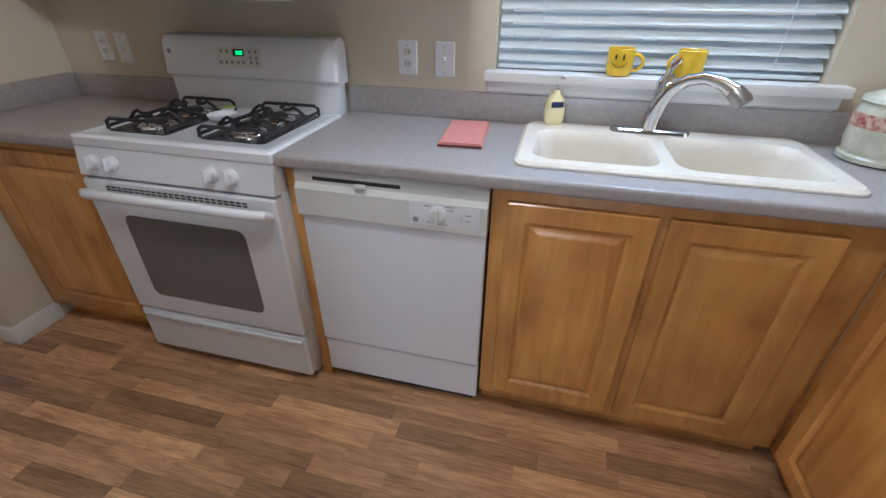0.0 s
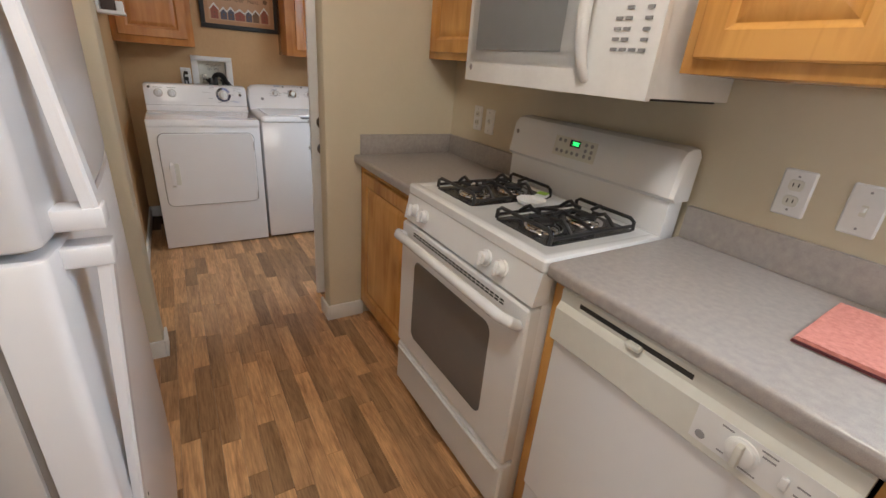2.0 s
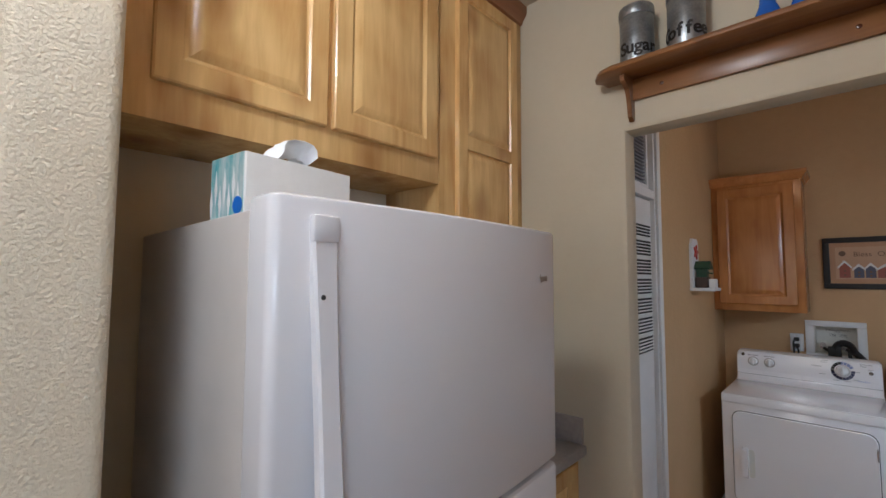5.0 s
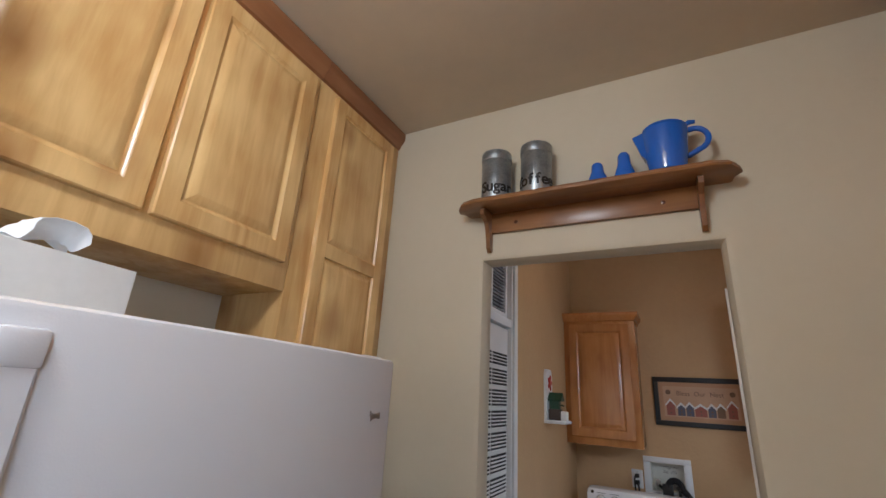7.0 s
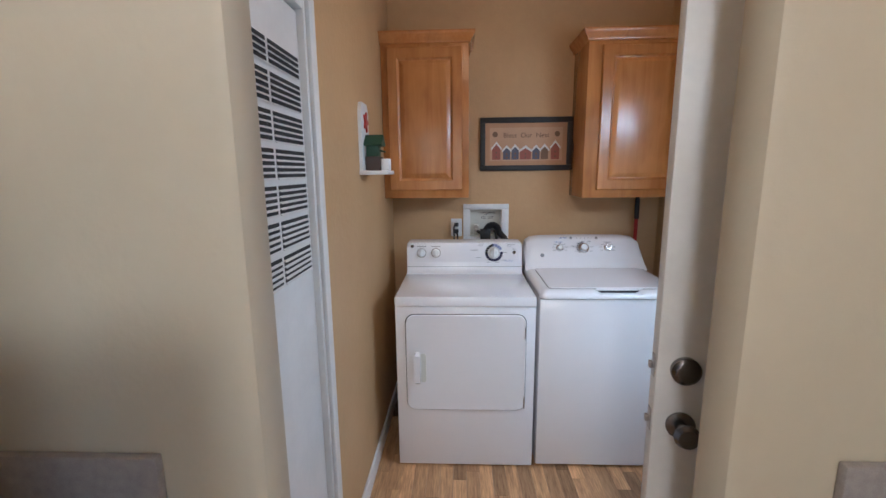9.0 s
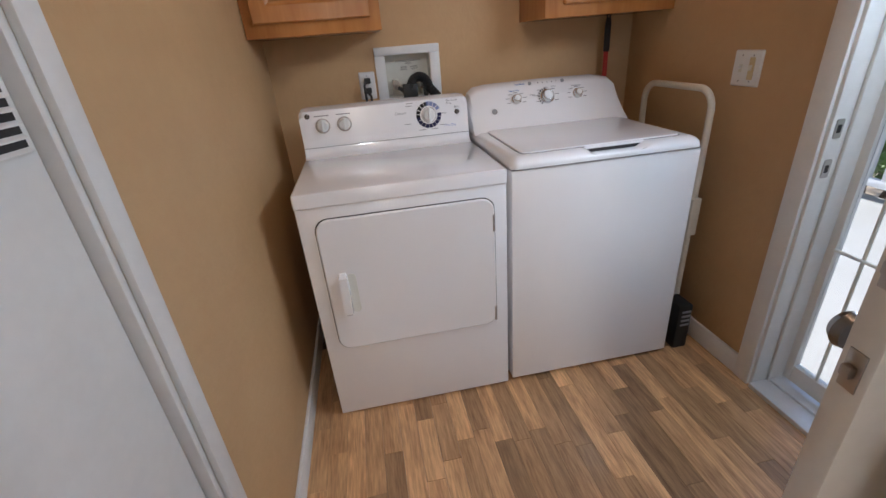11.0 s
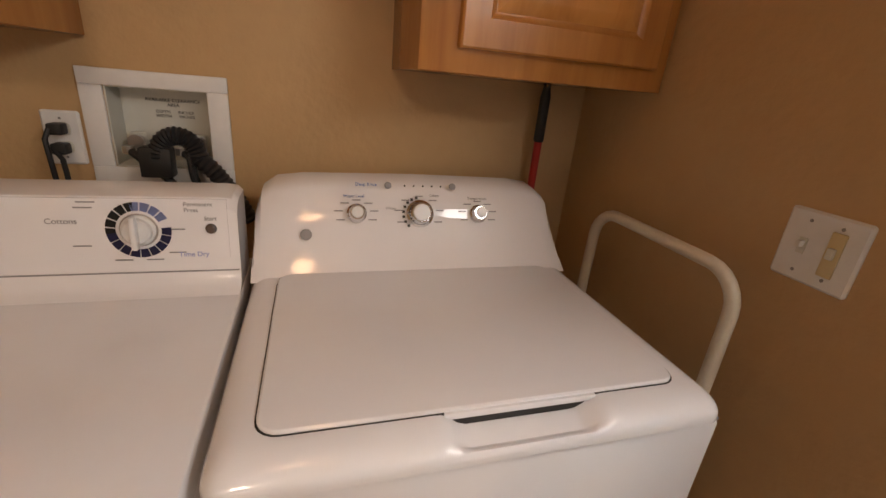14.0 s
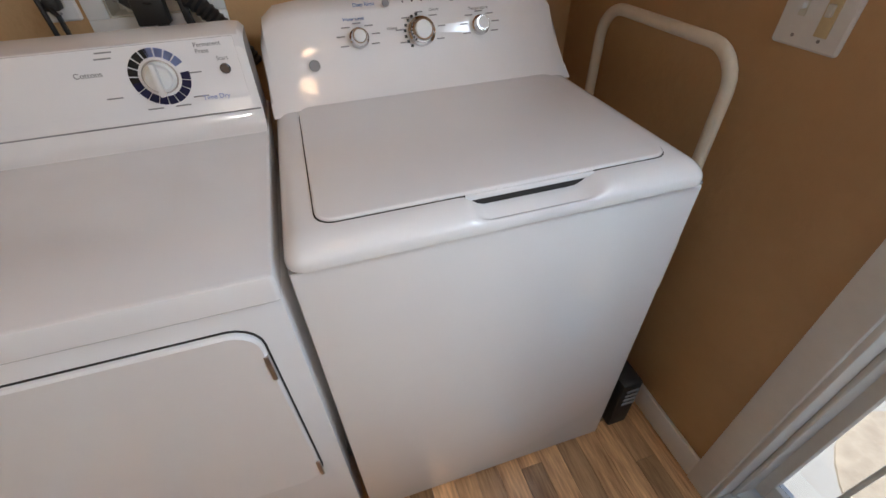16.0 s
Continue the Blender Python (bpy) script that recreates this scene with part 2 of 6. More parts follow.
MAT = material("tan_pebbled_mat", (0.42, 0.36, 0.28), 0.9, c2=(0.32, 0.27, 0.21), scale=20, bump=0.6, bscale=40)
RAILW = material("white_rail_paint", (0.80, 0.80, 0.80), 0.4)
LEAF = material("green_leaves", (0.17, 0.30, 0.06), 0.5, c2=(0.09, 0.17, 0.035), scale=5)
SOIL = material("dry_ground", (0.36, 0.28, 0.20), 0.9, c2=(0.22, 0.17, 0.12), scale=2, bump=0.5, bscale=20)
BARK = material("bark", (0.12, 0.085, 0.06), 0.9, bump=0.6, bscale=30)
SIDING = material("pale_blue_siding", (0.55, 0.60, 0.64), 0.7)
GLASS = glass("clear_glass")
BOTTLE = glass("clear_bottle", (0.95, 0.97, 0.95))
VINYL = material("white_vinyl_slat", (0.70, 0.75, 0.75), 0.45, scale=5)

# ---------------------------------------------------------------- builders
def part(name, bm, mat, parent=None, label="", smooth=True):
    me = bpy.data.meshes.new(name); bm.normal_update(); bm.to_mesh(me); bm.free()
    me.materials.append(mat)
    if smooth:
        me.polygons.foreach_set("use_smooth", [True] * len(me.polygons))
        me.set_sharp_from_angle(angle=radians(32))
    ob = new(name, me)
    if parent is not None: ob.parent = parent
    if label: ob["label"] = label
    return ob

def thing(name, label, category, loc=(0, 0, 0), rz=0, group="", kind="", rx=0, ry=0):
    ob = new(name); ob.empty_display_size = 0.05
    ob.matrix_world = pose(*loc, rx, ry, rz)
    return tagged(ob, label, category, group, kind)

def solid(name, bm, mat, label="", category="", kind="", group=""):
    return tagged(part(name, bm, mat), label, category, group, kind)

def boxes(*specs, bevel=0.0, seg=2):
    """One mesh of boxes (x0, y0, z0, x1, y1, z1)."""
    out = bmesh.new()
    for x0, y0, z0, x1, y1, z1 in specs:
        vs = [out.verts.new((x, y, z)) for x in (x0, x1) for y in (y0, y1) for z in (z0, z1)]
        for q in ((0, 1, 3, 2), (4, 6, 7, 5), (0, 4, 5, 1), (2, 3, 7, 6), (0, 2, 6, 4), (1, 5, 7, 3)):
            out.faces.new([vs[i] for i in q])
    bmesh.ops.recalc_face_normals(out, faces=out.faces)
    if bevel: bmesh.ops.bevel(out, geom=list(out.edges), offset=bevel, segments=seg, affect='EDGES', profile=0.5)
    return out

def loft(rings, cap0=True, cap1=True, closed=True, bm=None):
    bm = bm or bmesh.new()
    vr = [[bm.verts.new(p) for p in r] for r in rings]
    n = len(vr[0])
    for a, b in zip(vr, vr[1:]):
        for i in range(n if closed else n - 1):
            j = (i + 1) % n
            bm.faces.new((a[i], a[j], b[j], b[i]))
    if cap0: bm.faces.new(list(reversed(vr[0])))
    if cap1: bm.faces.new(vr[-1])
    bmesh.ops.recalc_face_normals(bm, faces=bm.faces)
    return bm

def lathe(profile, n=28, cap0=True, cap1=True, bm=None, at=(0, 0, 0)):
    return loft([[(at[0] + r * math.cos(2 * math.pi * i / n), at[1] + r * math.sin(2 * math.pi * i / n), at[2] + z) for i in range(n)] for r, z in profile], cap0, cap1, bm=bm)

def rrect(x0, z0, x1, z1, r, n=5):
    r = max(0.0005, min(r, (x1 - x0) / 2 - 1e-4, (z1 - z0) / 2 - 1e-4)); pts = []
    for cx, cz, a0 in ((x1 - r, z1 - r, 0), (x0 + r, z1 - r, 90), (x0 + r, z0 + r, 180), (x1 - r, z0 + r, 270)):
        for k in range(n + 1):
            a = radians(a0 + 90 * k / n)
            pts.append((cx + r * math.cos(a), cz + r * math.sin(a)))
    return pts

def plate(x0, z0, x1, z1, r, steps):
    """Front-facing panel: steps are (inset, y) from the back forwards, y in local depth."""
    return loft([[(x, y, z) for x, z in rrect(x0 + i, z0 + i, x1 - i, z1 - i, r - i if r > i else 0.001)] for i, y in steps])

def slab(x0, y0, x1, y1, r, steps):
    """Level panel: steps are (inset, z) from below upwards."""
    return loft([[(x, y, z) for x, y in rrect(x0 + i, y0 + i, x1 - i, y1 - i, r - i if r > i else 0.001)] for i, z in steps])

def tube(points, r, n=10, bm=None, caps=True):
    P = [Vector(p) for p in points]; rings = []
    up = None
    for i, p in enumerate(P):
        d = (P[min(i + 1, len(P) - 1)] - P[max(i - 1, 0)]).normalized()
        if up is None: up = d.orthogonal().normalized()
        up = (up - d * up.dot(d)).normalized(); side = d.cross(up)
        rr = r[i] if isinstance(r, (list, tuple)) else r
        rings.append([tuple(p + rr * (math.cos(2 * math.pi * k / n) * up + math.sin(2 * math.pi * k / n) * side)) for k in range(n)])
    return loft(rings, caps, caps, bm=bm)

def arc(c, r, a0, a1, n, plane="xz"):
    out = []
    for k in range(n + 1):
        a = radians(a0 + (a1 - a0) * k / n); u, v = r * math.cos(a), r * math.sin(a)
        out.append({"xz": (c[0] + u, c[1], c[2] + v), "xy": (c[0] + u, c[1] + v, c[2]), "yz": (c[0], c[1] + u, c[2] + v)}[plane])
    return out

def knob_front(x, z, r, depth, y0=0.0, n=24):
    """Round knob whose axis points to -y."""
    return loft([[(x + q * math.cos(2 * math.pi * i / n), y0 - d, z + q * math.sin(2 * math.pi * i / n)) for i in range(n)]
                 for q, d in ((r, 0), (r, depth * 0.3), (r * 0.86, depth * 0.42), (r * 0.8, depth * 0.9), (r * 0.72, depth))])

def text(name, body, size, mat, parent, loc, rot=(90, 0, 0), extrude=0.0006, align='CENTER', bold=0.0):
    c = bpy.data.curves.new(name, 'FONT'); c.body = body; c.size = size; c.extrude = extrude; c.offset = bold; c.align_x = align
    c.materials.append(mat)
    ob = new(name, c); ob.parent = parent; ob.matrix_local = pose(*loc, *rot)
    return ob

def panel_door(parent, x0, z0, x1, z1, mat, y=0.0, stile=0.055, label=""):
    """Raised panel door; its face is at y - 0.02."""
    f = y - 0.020; s = stile
    door = part("door", plate(x0, z0, x1, z1, 0.004, [(0, y), (0, f + 0.004), (0.004, f), (s, f), (s + 0.006, f + 0.007), (s + 0.012, f + 0.009)]), mat, parent, label)
    part("raised_panel", plate(x0 + s + 0.010, z0 + s + 0.010, x1 - s - 0.010, z1 - s - 0.010, 0.001, [(0, f + 0.012), (0.004, f + 0.0085), (0.026, f + 0.001), (0.030, f + 0.0005)]), mat, door)
    return door

def mid_panel_door(parent, x0, z0, x1, z1, zm, mat, y=0.0, s=0.05):
    """Door with two raised panels, parted by a rail at height zm."""
    f = y - 0.020
    door = part("door", plate(x0, z0, x1, z1, 0.003, [(0, y), (0, f + 0.003), (0.003, f), (s, f), (s + 0.004, f + 0.009)]), mat, parent)
    part("rail", boxes((x0 + s, f, zm - s / 2, x1 - s, f + 0.0105, zm + s / 2)), mat, door)
    for a, b in ((z0 + s, zm - s / 2), (zm + s / 2, z1 - s)):
        part("raised_panel", plate(x0 + s + 0.004, a + 0.004, x1 - s - 0.004, b - 0.004, 0.001, [(0, f + 0.0125), (0.004, f + 0.0085), (0.026, f + 0.001), (0.030, f + 0.0005)]), mat, door)
    return door

def base_cabinet(label, loc, rz, w, h, doors, mat, depth=0.55, toe=0.09, floor_gap=0.0):
    t = thing("base_cabinet", label, "cabinet", loc, rz)
    part("face_frame", boxes((0, 0, toe, w, 0.02, h), bevel=0.001), mat, t)
    for x in (0, w - 0.018): part("side_panel", boxes((x, 0.0202, toe, x + 0.018, depth, h), bevel=0.001), mat, t)
    part("bottom_panel", boxes((0.0182, 0.0202, toe, w - 0.0182, depth, toe + 0.018)), mat, t)
    part("toe_kick", boxes((0.002, 0.055, 0.0, w - 0.002, depth, toe)), DARK if floor_gap else mat, t)
    for a, b, z0, z1 in doors: panel_door(t, a, z0, b, z1, mat)
    return t

def wall_cabinet(label, loc, rz, w, h, doors, mat, depth=0.30, crown=0.0, crown_mat=None, sides=True, mids=()):
    t = thing("wall_cabinet", label, "cabinet", loc, rz)
    part("body", boxes((0, 0.0, 0.0, w, depth, h), bevel=0.002), mat, t)
    for a, b, z0, z1 in doors: panel_door(t, a, z0, b, z1, mat)
    for a, b, z0, z1, zm in mids: mid_panel_door(t, a, z0, b, z1, zm, mat)
    if crown:
        pr = [(0.0, -0.005), (-0.010, 0.0), (-0.012, 0.012), (-0.030, 0.034), (-0.034, 0.046), (-0.034, crown)]
        bm = bmesh.new(); e = 1 if sides else 0
        rows = []
        for o, z in pr + [(0.05, crown)]:
            pts = [(o * e, depth, h - 0.02 + z), (o * e, o, h - 0.02 + z), (w - o * e, o, h - 0.02 + z), (w - o * e, depth, h - 0.02 + z)]
            rows.append([bm.verts.new(p) for p in pts])
        for r0, r1 in zip(rows, rows[1:]):
            for i in range(3): bm.faces.new((r0[i], r0[i + 1], r1[i + 1], r1[i]))
        bmesh.ops.recalc_face_normals(bm, faces=bm.faces)
        part("crown_moulding", bm, crown_mat or mat, t)
    return t

def cover_plate(name, label, category, loc, rz, w=0.072, h=0.117, inserts=(), mat=None):
    """Wall plate that faces local -y; inserts: kinds set side by side."""
    t = thing(name, label, category, loc, rz)
    part("cover", plate(-w / 2, -h / 2, w / 2, h / 2, 0.006, [(0, 0), (0, -0.003), (0.004, -0.0065)]), mat or PLASTIC, t)
    k = len(inserts)
    for i, kind in enumerate(inserts):
        cx = (i - (k - 1) / 2) * 0.046
        if kind == "outlet":
            for dz in (-0.02, 0.02):
                f = part("socket", plate(cx - 0.017, dz - 0.014, cx + 0.017, dz + 0.014, 0.010, [(0, -0.006), (0.001, -0.0085)]), OFFWHITE, t)
                for sx in (-0.006, 0.006): part("slot", boxes((cx + sx - 0.0012, -0.0092, dz - 0.004, cx + sx + 0.0012, -0.0085, dz + 0.006)), DARK, f)
        elif kind == "toggle":
            f = part("toggle_base", boxes((cx - 0.006, -0.008, -0.013, cx + 0.006, -0.006, 0.013)), OFFWHITE, t)
            part("toggle", boxes((cx - 0.004, -0.019, -0.002, cx + 0.004, -0.007, 0.009), bevel=0.0015), PLASTIC, f)
        elif kind == "slide":
            f = part("slide_base", boxes((cx - 0.011, -0.010, -0.036, cx + 0.011, -0.006, 0.036), bevel=0.002), ALMOND, t, "almond slide dimmer")
            part("slider", boxes((cx - 0.005, -0.017, -0.006, cx + 0.005, -0.009, 0.012), bevel=0.002), OFFWHITE, f)
        for dz in (-0.042, 0.042): part("screw", knob_front(cx, dz, 0.003, 0.001, -0.0065, 8), GREY, t)
    return t

# ---------------------------------------------------------------- shell of the place
XP, XL, YS, YL, ZC = -1.63, -3.77, 2.86, 2.97, 2.81
XI = -1.738                                   # laundry side of the partition
DO0, DO1, DOZ = 1.362, 2.150, 2.122           # opening in the partition
def wall(name, label, spec, mat=None, bevel=0.0):
    return solid(name, boxes(*spec, bevel=bevel, seg=4), mat or WALL, label, "wall", "structure")

wx0, wx1, wz0, wz1 = 0.325, 1.335, 1.118, 2.12
wall("wall_sink", "beige textured kitchen wall around the sink window", [(XI + 0.002, YS, 0, wx0, YS + 0.14, ZC), (wx1, YS, 0, 5.0, YS + 0.14, ZC), (wx0, YS, 0, wx1, YS + 0.14, wz0), (wx0, YS, wz1, wx1, YS + 0.14, ZC)])
def partition():
    # rounded drywall corners round the opening, lofted through the wall's thickness
    r = 0.028
    prof = [(XP, r), (XP - r * 0.3, r * 0.3), (XP - r, 0), (XI + r, 0), (XI + r * 0.3, r * 0.3), (XI, r)]
    bm = bmesh.new(); rings = []
    for x, o in prof:
        rings.append([bm.verts.new(p) for p in ((x, DO0 - o, 0), (x, DO0 - o, DOZ + o), (x, DO1 + o, DOZ + o), (x, DO1 + o, 0))])
    for a, b in zip(rings, rings[1:]):
        for i in range(3): bm.faces.new((a[i], a[i + 1], b[i + 1], b[i]))
    for ring, x in ((rings[0], XP), (rings[-1], XI)):
        o = [bm.verts.new(p) for p in ((x, 0.5, 0), (x, 0.5, ZC), (x, YL, ZC), (x, YL, 0))]
        for i in range(3): bm.faces.new((o[i], o[i + 1], ring[i + 1], ring[i]))
    bmesh.ops.recalc_face_normals(bm, faces=bm.faces)
    return bm
solid("wall_partition", partition(), WALL, "beige textured wall with an open doorway to the laundry", "wall", "structure")
wall("wall_fridge", "beige wall behind the refrigerator", [(XP, 0.50, 0, -0.127, 0.598, ZC)])
# end of the stub wall, with rounded corners
stub = loft([[(x, y, z) for x, y in rrect(-0.125, 1.10, 0.0040, 1.205, 0.02, 6)] for z in (0, ZC)])
solid("wall_stub_end", stub, WALL_TEX, "beige wall end with knockdown texture and rounded corners", "wall", "structure")
wall("wall_stub", "smooth beige stub wall beside the refrigerator", [(-0.123, 0.36, 0, 0.0045, 1.184, ZC)], WALL_SMOOTH)
wall("wall_hall", "beige wall of the living room", [(-2.6, 0.36, 0, -0.127, 0.46, ZC)])
# laundry
wall("wall_laundry_back", "tan painted back wall of the laundry", [(XL - 0.12, 1.10, 0, XL, 1.767, ZC), (XL - 0.12, 1.972, 0, XL, YL + 0.14, ZC), (XL - 0.12, 1.767, 0, XL, 1.972, 1.085), (XL - 0.12, 1.767, 1.263, XL, 1.972, ZC)], WALL_TAN)
LY = 1.262; CX0, CX1, CZ1 = -2.275, -1.800, 2.62
wall("wall_laundry_closet", "tan painted side wall with a closet opening", [(XL, LY - 0.12, 0, CX0, LY, ZC), (CX1, LY - 0.12, 0, XI, LY, ZC), (CX0, LY - 0.12, CZ1, CX1, LY, ZC)], WALL_TAN)
EX0, EX1, EZ = -2.712, -1.850, 2.06
wall("wall_laundry_exterior", "tan painted exterior wall with a doorway", [(XL, YL, 0, EX0, YL + 0.14, ZC), (EX1, YL, 0, XI, YL + 0.14, ZC), (EX0, YL, EZ, EX1, YL + 0.14, ZC)], WALL_TAN)
wall("wall_closet_inside", "dim furnace closet walls", [(-2.5, 0.60, 0, -2.45, LY - 0.12, ZC), (-2.45, 0.605, 0, XP - 0.13, 0.65, ZC)], WALL_TAN)
# dining and living room
wall("wall_dining", "beige dining room wall with a window", [(5.0, -4.44, 0, 5.14, -0.6, ZC), (5.0, 1.8, 0, 5.14, YS + 0.14, ZC), (5.0, -0.6, 0, 5.14, 1.8, 0.8), (5.0, -0.6, 2.3, 5.14, 1.8, ZC)])
wall("wall_living_far", "pale living room wall with a glazed doorway", [(-2.6, -4.44, 0, -0.72, -4.30, ZC), (1.15, -4.44, 0, 5.0, -4.30, ZC), (-0.72, -4.44, 2.12, 1.15, -4.30, ZC)])
wall("wall_living_side", "pale living room side wall", [(-2.74, -4.44, 0, -2.6, 0.18, ZC), (-2.6, -3.2, 0, -0.88, -3.10, ZC)])
solid("ceiling", boxes((XL - 0.12, -4.44, ZC, 5.14, YL + 0.14, ZC + 0.1)), CEIL, "beige textured ceiling", "ceiling", "structure")

def baseboard(spec, label="white painted baseboard"):
    return solid("baseboard", boxes(*spec, bevel=0.004), TRIM, label, "baseboard", "structure")
B = 0.092
baseboard([(XP, DO1 + 0.0, 0.001, XP + 0.013, 2.345, B)])
baseboard([(XI - 0.01, DO1 - 0.013, 0.001, XP + 0.013, DO1, B)])
baseboard([(XP, 1.20, 0.001, XP + 0.013, DO0, B)])
baseboard([(XI - 0.01, DO0, 0.001, XP + 0.013, DO0 + 0.013, B)])
baseboard([(XL, LY, 0.001, CX0 - 0.06, LY + 0.013, B)])
baseboard([(XL + 0.013, YL - 0.013, 0.001, EX0 - 0.062, YL, B)])
baseboard([(XL, LY + 0.013, 0.001, XL + 0.013, YL, B)])
baseboard([(0.0047, 0.37, 0.001, 0.017, 1.19, B)])
baseboard([(-2.6, -3.10, 0.001, -0.867, -3.087, B)])
# sill and apron of the sink window
sill = boxes((wx0 - 0.03, YS - 0.055, wz0 - 0.025, wx1 + 0.06, YS + 0.10, wz0 + 0.006), (wx0 - 0.02, YS - 0.030, wz0 - 0.062, wx1 + 0.05, YS, wz0 - 0.025), (wx0 - 0.015, YS - 0.015, wz0 - 0.078, wx1 + 0.045, YS, wz0 - 0.062), bevel=0.004)
solid("window_sill", sill, TRIM, "white painted moulded window sill", "sill", "structure")
def sink_window():
    w = thing("window_1", "white framed kitchen window above the sink", "window", (0, YS + 0.10, 0), 0, kind="structure")
    part("window_frame", boxes((wx0, 0, wz0, wx0 + 0.04, 0.035, wz1), (wx1 - 0.04, 0, wz0, wx1, 0.035, wz1), (wx0 + 0.04, 0, wz0, wx1 - 0.04, 0.035, wz0 + 0.04), (wx0 + 0.04, 0, wz1 - 0.04, wx1 - 0.04, 0.035, wz1), ((wx0 + wx1) / 2 - 0.02, 0, wz0 + 0.04, (wx0 + wx1) / 2 + 0.02, 0.03, wz1 - 0.04)), TRIM, w)
    for a, b in ((wx0 + 0.04, (wx0 + wx1) / 2 - 0.02), ((wx0 + wx1) / 2 + 0.02, wx1 - 0.04)):
        g = part("pane", boxes((a, 0.012, wz0 + 0.04, b, 0.016, wz1 - 0.04)), GLASS, w); g.visible_shadow = False
    bl = thing("window_blind", "white horizontal slat blind, half open, over the sink window", "blind", ((wx0 + wx1) / 2, YS + 0.045, wz0 + 0.008))
    hw = (wx1 - wx0) / 2 - 0.006
    part("bottom_rail", boxes((-hw, -0.022, 0.002, hw, 0.022, 0.016), bevel=0.003), VINYL, bl)
    part("head_rail", boxes((-hw, -0.03, wz1 - wz0 - 0.06, hw, 0.03, wz1 - wz0 - 0.01), bevel=0.003), VINYL, bl)
    me = None
    for i in range(23):
        if me is None:
            c, s = math.cos(radians(38)), math.sin(radians(38)); pts = []
            for k in range(7):
                u = -0.025 + 0.05 * k / 6; v = 0.004 * (1 - (u / 0.025) ** 2)
                pts.append((u * c + v * s, -u * s + v * c))
            ring = [(y, z) for y, z in pts] + [(y - 0.0015 * s, z - 0.0025) for y, z in reversed(pts)]
            s0 = part("slat", loft([[(x, -y, z) for y, z in ring] for x in (-hw, hw)]), VINYL, bl); me = s0.data
        else:
            s0 = new("slat", me); s0.parent = bl
        s0.location = (0, 0, 0.045 + i * 0.0395)
    for x in (-hw * 0.72, hw * 0.72):
        part("ladder_cord", tube([(x, -0.03, 0.01), (x, -0.03, wz1 - wz0 - 0.04)], 0.0012, 6), VINYL, bl)
sink_window()
def dining_window():
    w = thing("window_2", "white framed dining room window", "window", (5.05, 0.6, 0.8), 0, kind="structure")
    part("window_frame", boxes((0, -1.2, 0, 0.05, -1.15, 1.5), (0, 1.15, 0, 0.05, 1.2, 1.5), (0, -1.15, 0, 0.05, 1.15, 0.05), (0, -1.15, 1.45, 0.05, 1.15, 1.5), (0, -0.02, 0.05, 0.05, 0.02, 1.45)), TRIM, w)
    for a, b in ((-1.15, -0.02), (0.02, 1.15)):
        g = part("pane", boxes((0.02, a, 0.05, 0.025, b, 1.45)), GLASS, w); g.visible_shadow = False
dining_window()

# ---------------------------------------------------------------- laundry doors
def casing(name, label, spec):
    return solid(name, boxes(*spec, bevel=0.004), TRIM, label, "door casing", "structure")
casing("trim_exterior_door", "white painted door casing", [(EX0 - 0.062, YL - 0.016, 0.001, EX0 + 0.004, YL, EZ + 0.062), (EX1 - 0.004, YL - 0.016, 0.001, EX1 + 0.062, YL, EZ + 0.062), (EX0 + 0.004, YL - 0.016, EZ - 0.004, EX1 - 0.004, YL, EZ + 0.062)])
casing("door_frame_exterior", "white painted exterior door jamb", [(EX0, YL - 0.004, 0.001, EX0 + 0.016, YL + 0.17, EZ), (EX1 - 0.016, YL - 0.004, 0.001, EX1, YL + 0.17, EZ), (EX0 + 0.016, YL - 0.004, EZ - 0.016, EX1 - 0.016, YL + 0.17, EZ), (EX0 + 0.016, YL + 0.055, 0.001, EX0 + 0.028, YL + 0.17, EZ - 0.016)])
solid("threshold", boxes((EX0 + 0.016, YL - 0.02, 0.001, EX1 - 0.016, YL + 0.19, 0.022), (EX0 + 0.016, YL + 0.06, 0.022, EX1 - 0.016, YL + 0.10, 0.034), bevel=0.003), ALU, "brushed metal door threshold", "threshold", "structure")
for z in (0.985, 0.865):
    s = thing("strike_plate", "worn metal strike plate on the white jamb", "strike plate", (EX0 + 0.0165, YL + 0.022, z), 90, group="strike plates")
    part("plate", plate(-0.014, -0.029, 0.014, 0.029, 0.006, [(0, 0.0), (0.001, -0.002)]), STEEL, s)
    part("bolt_hole", plate(-0.007, -0.012, 0.007, 0.012, 0.002, [(0, -0.0019), (0.0004, -0.0026)]), DARK, s)
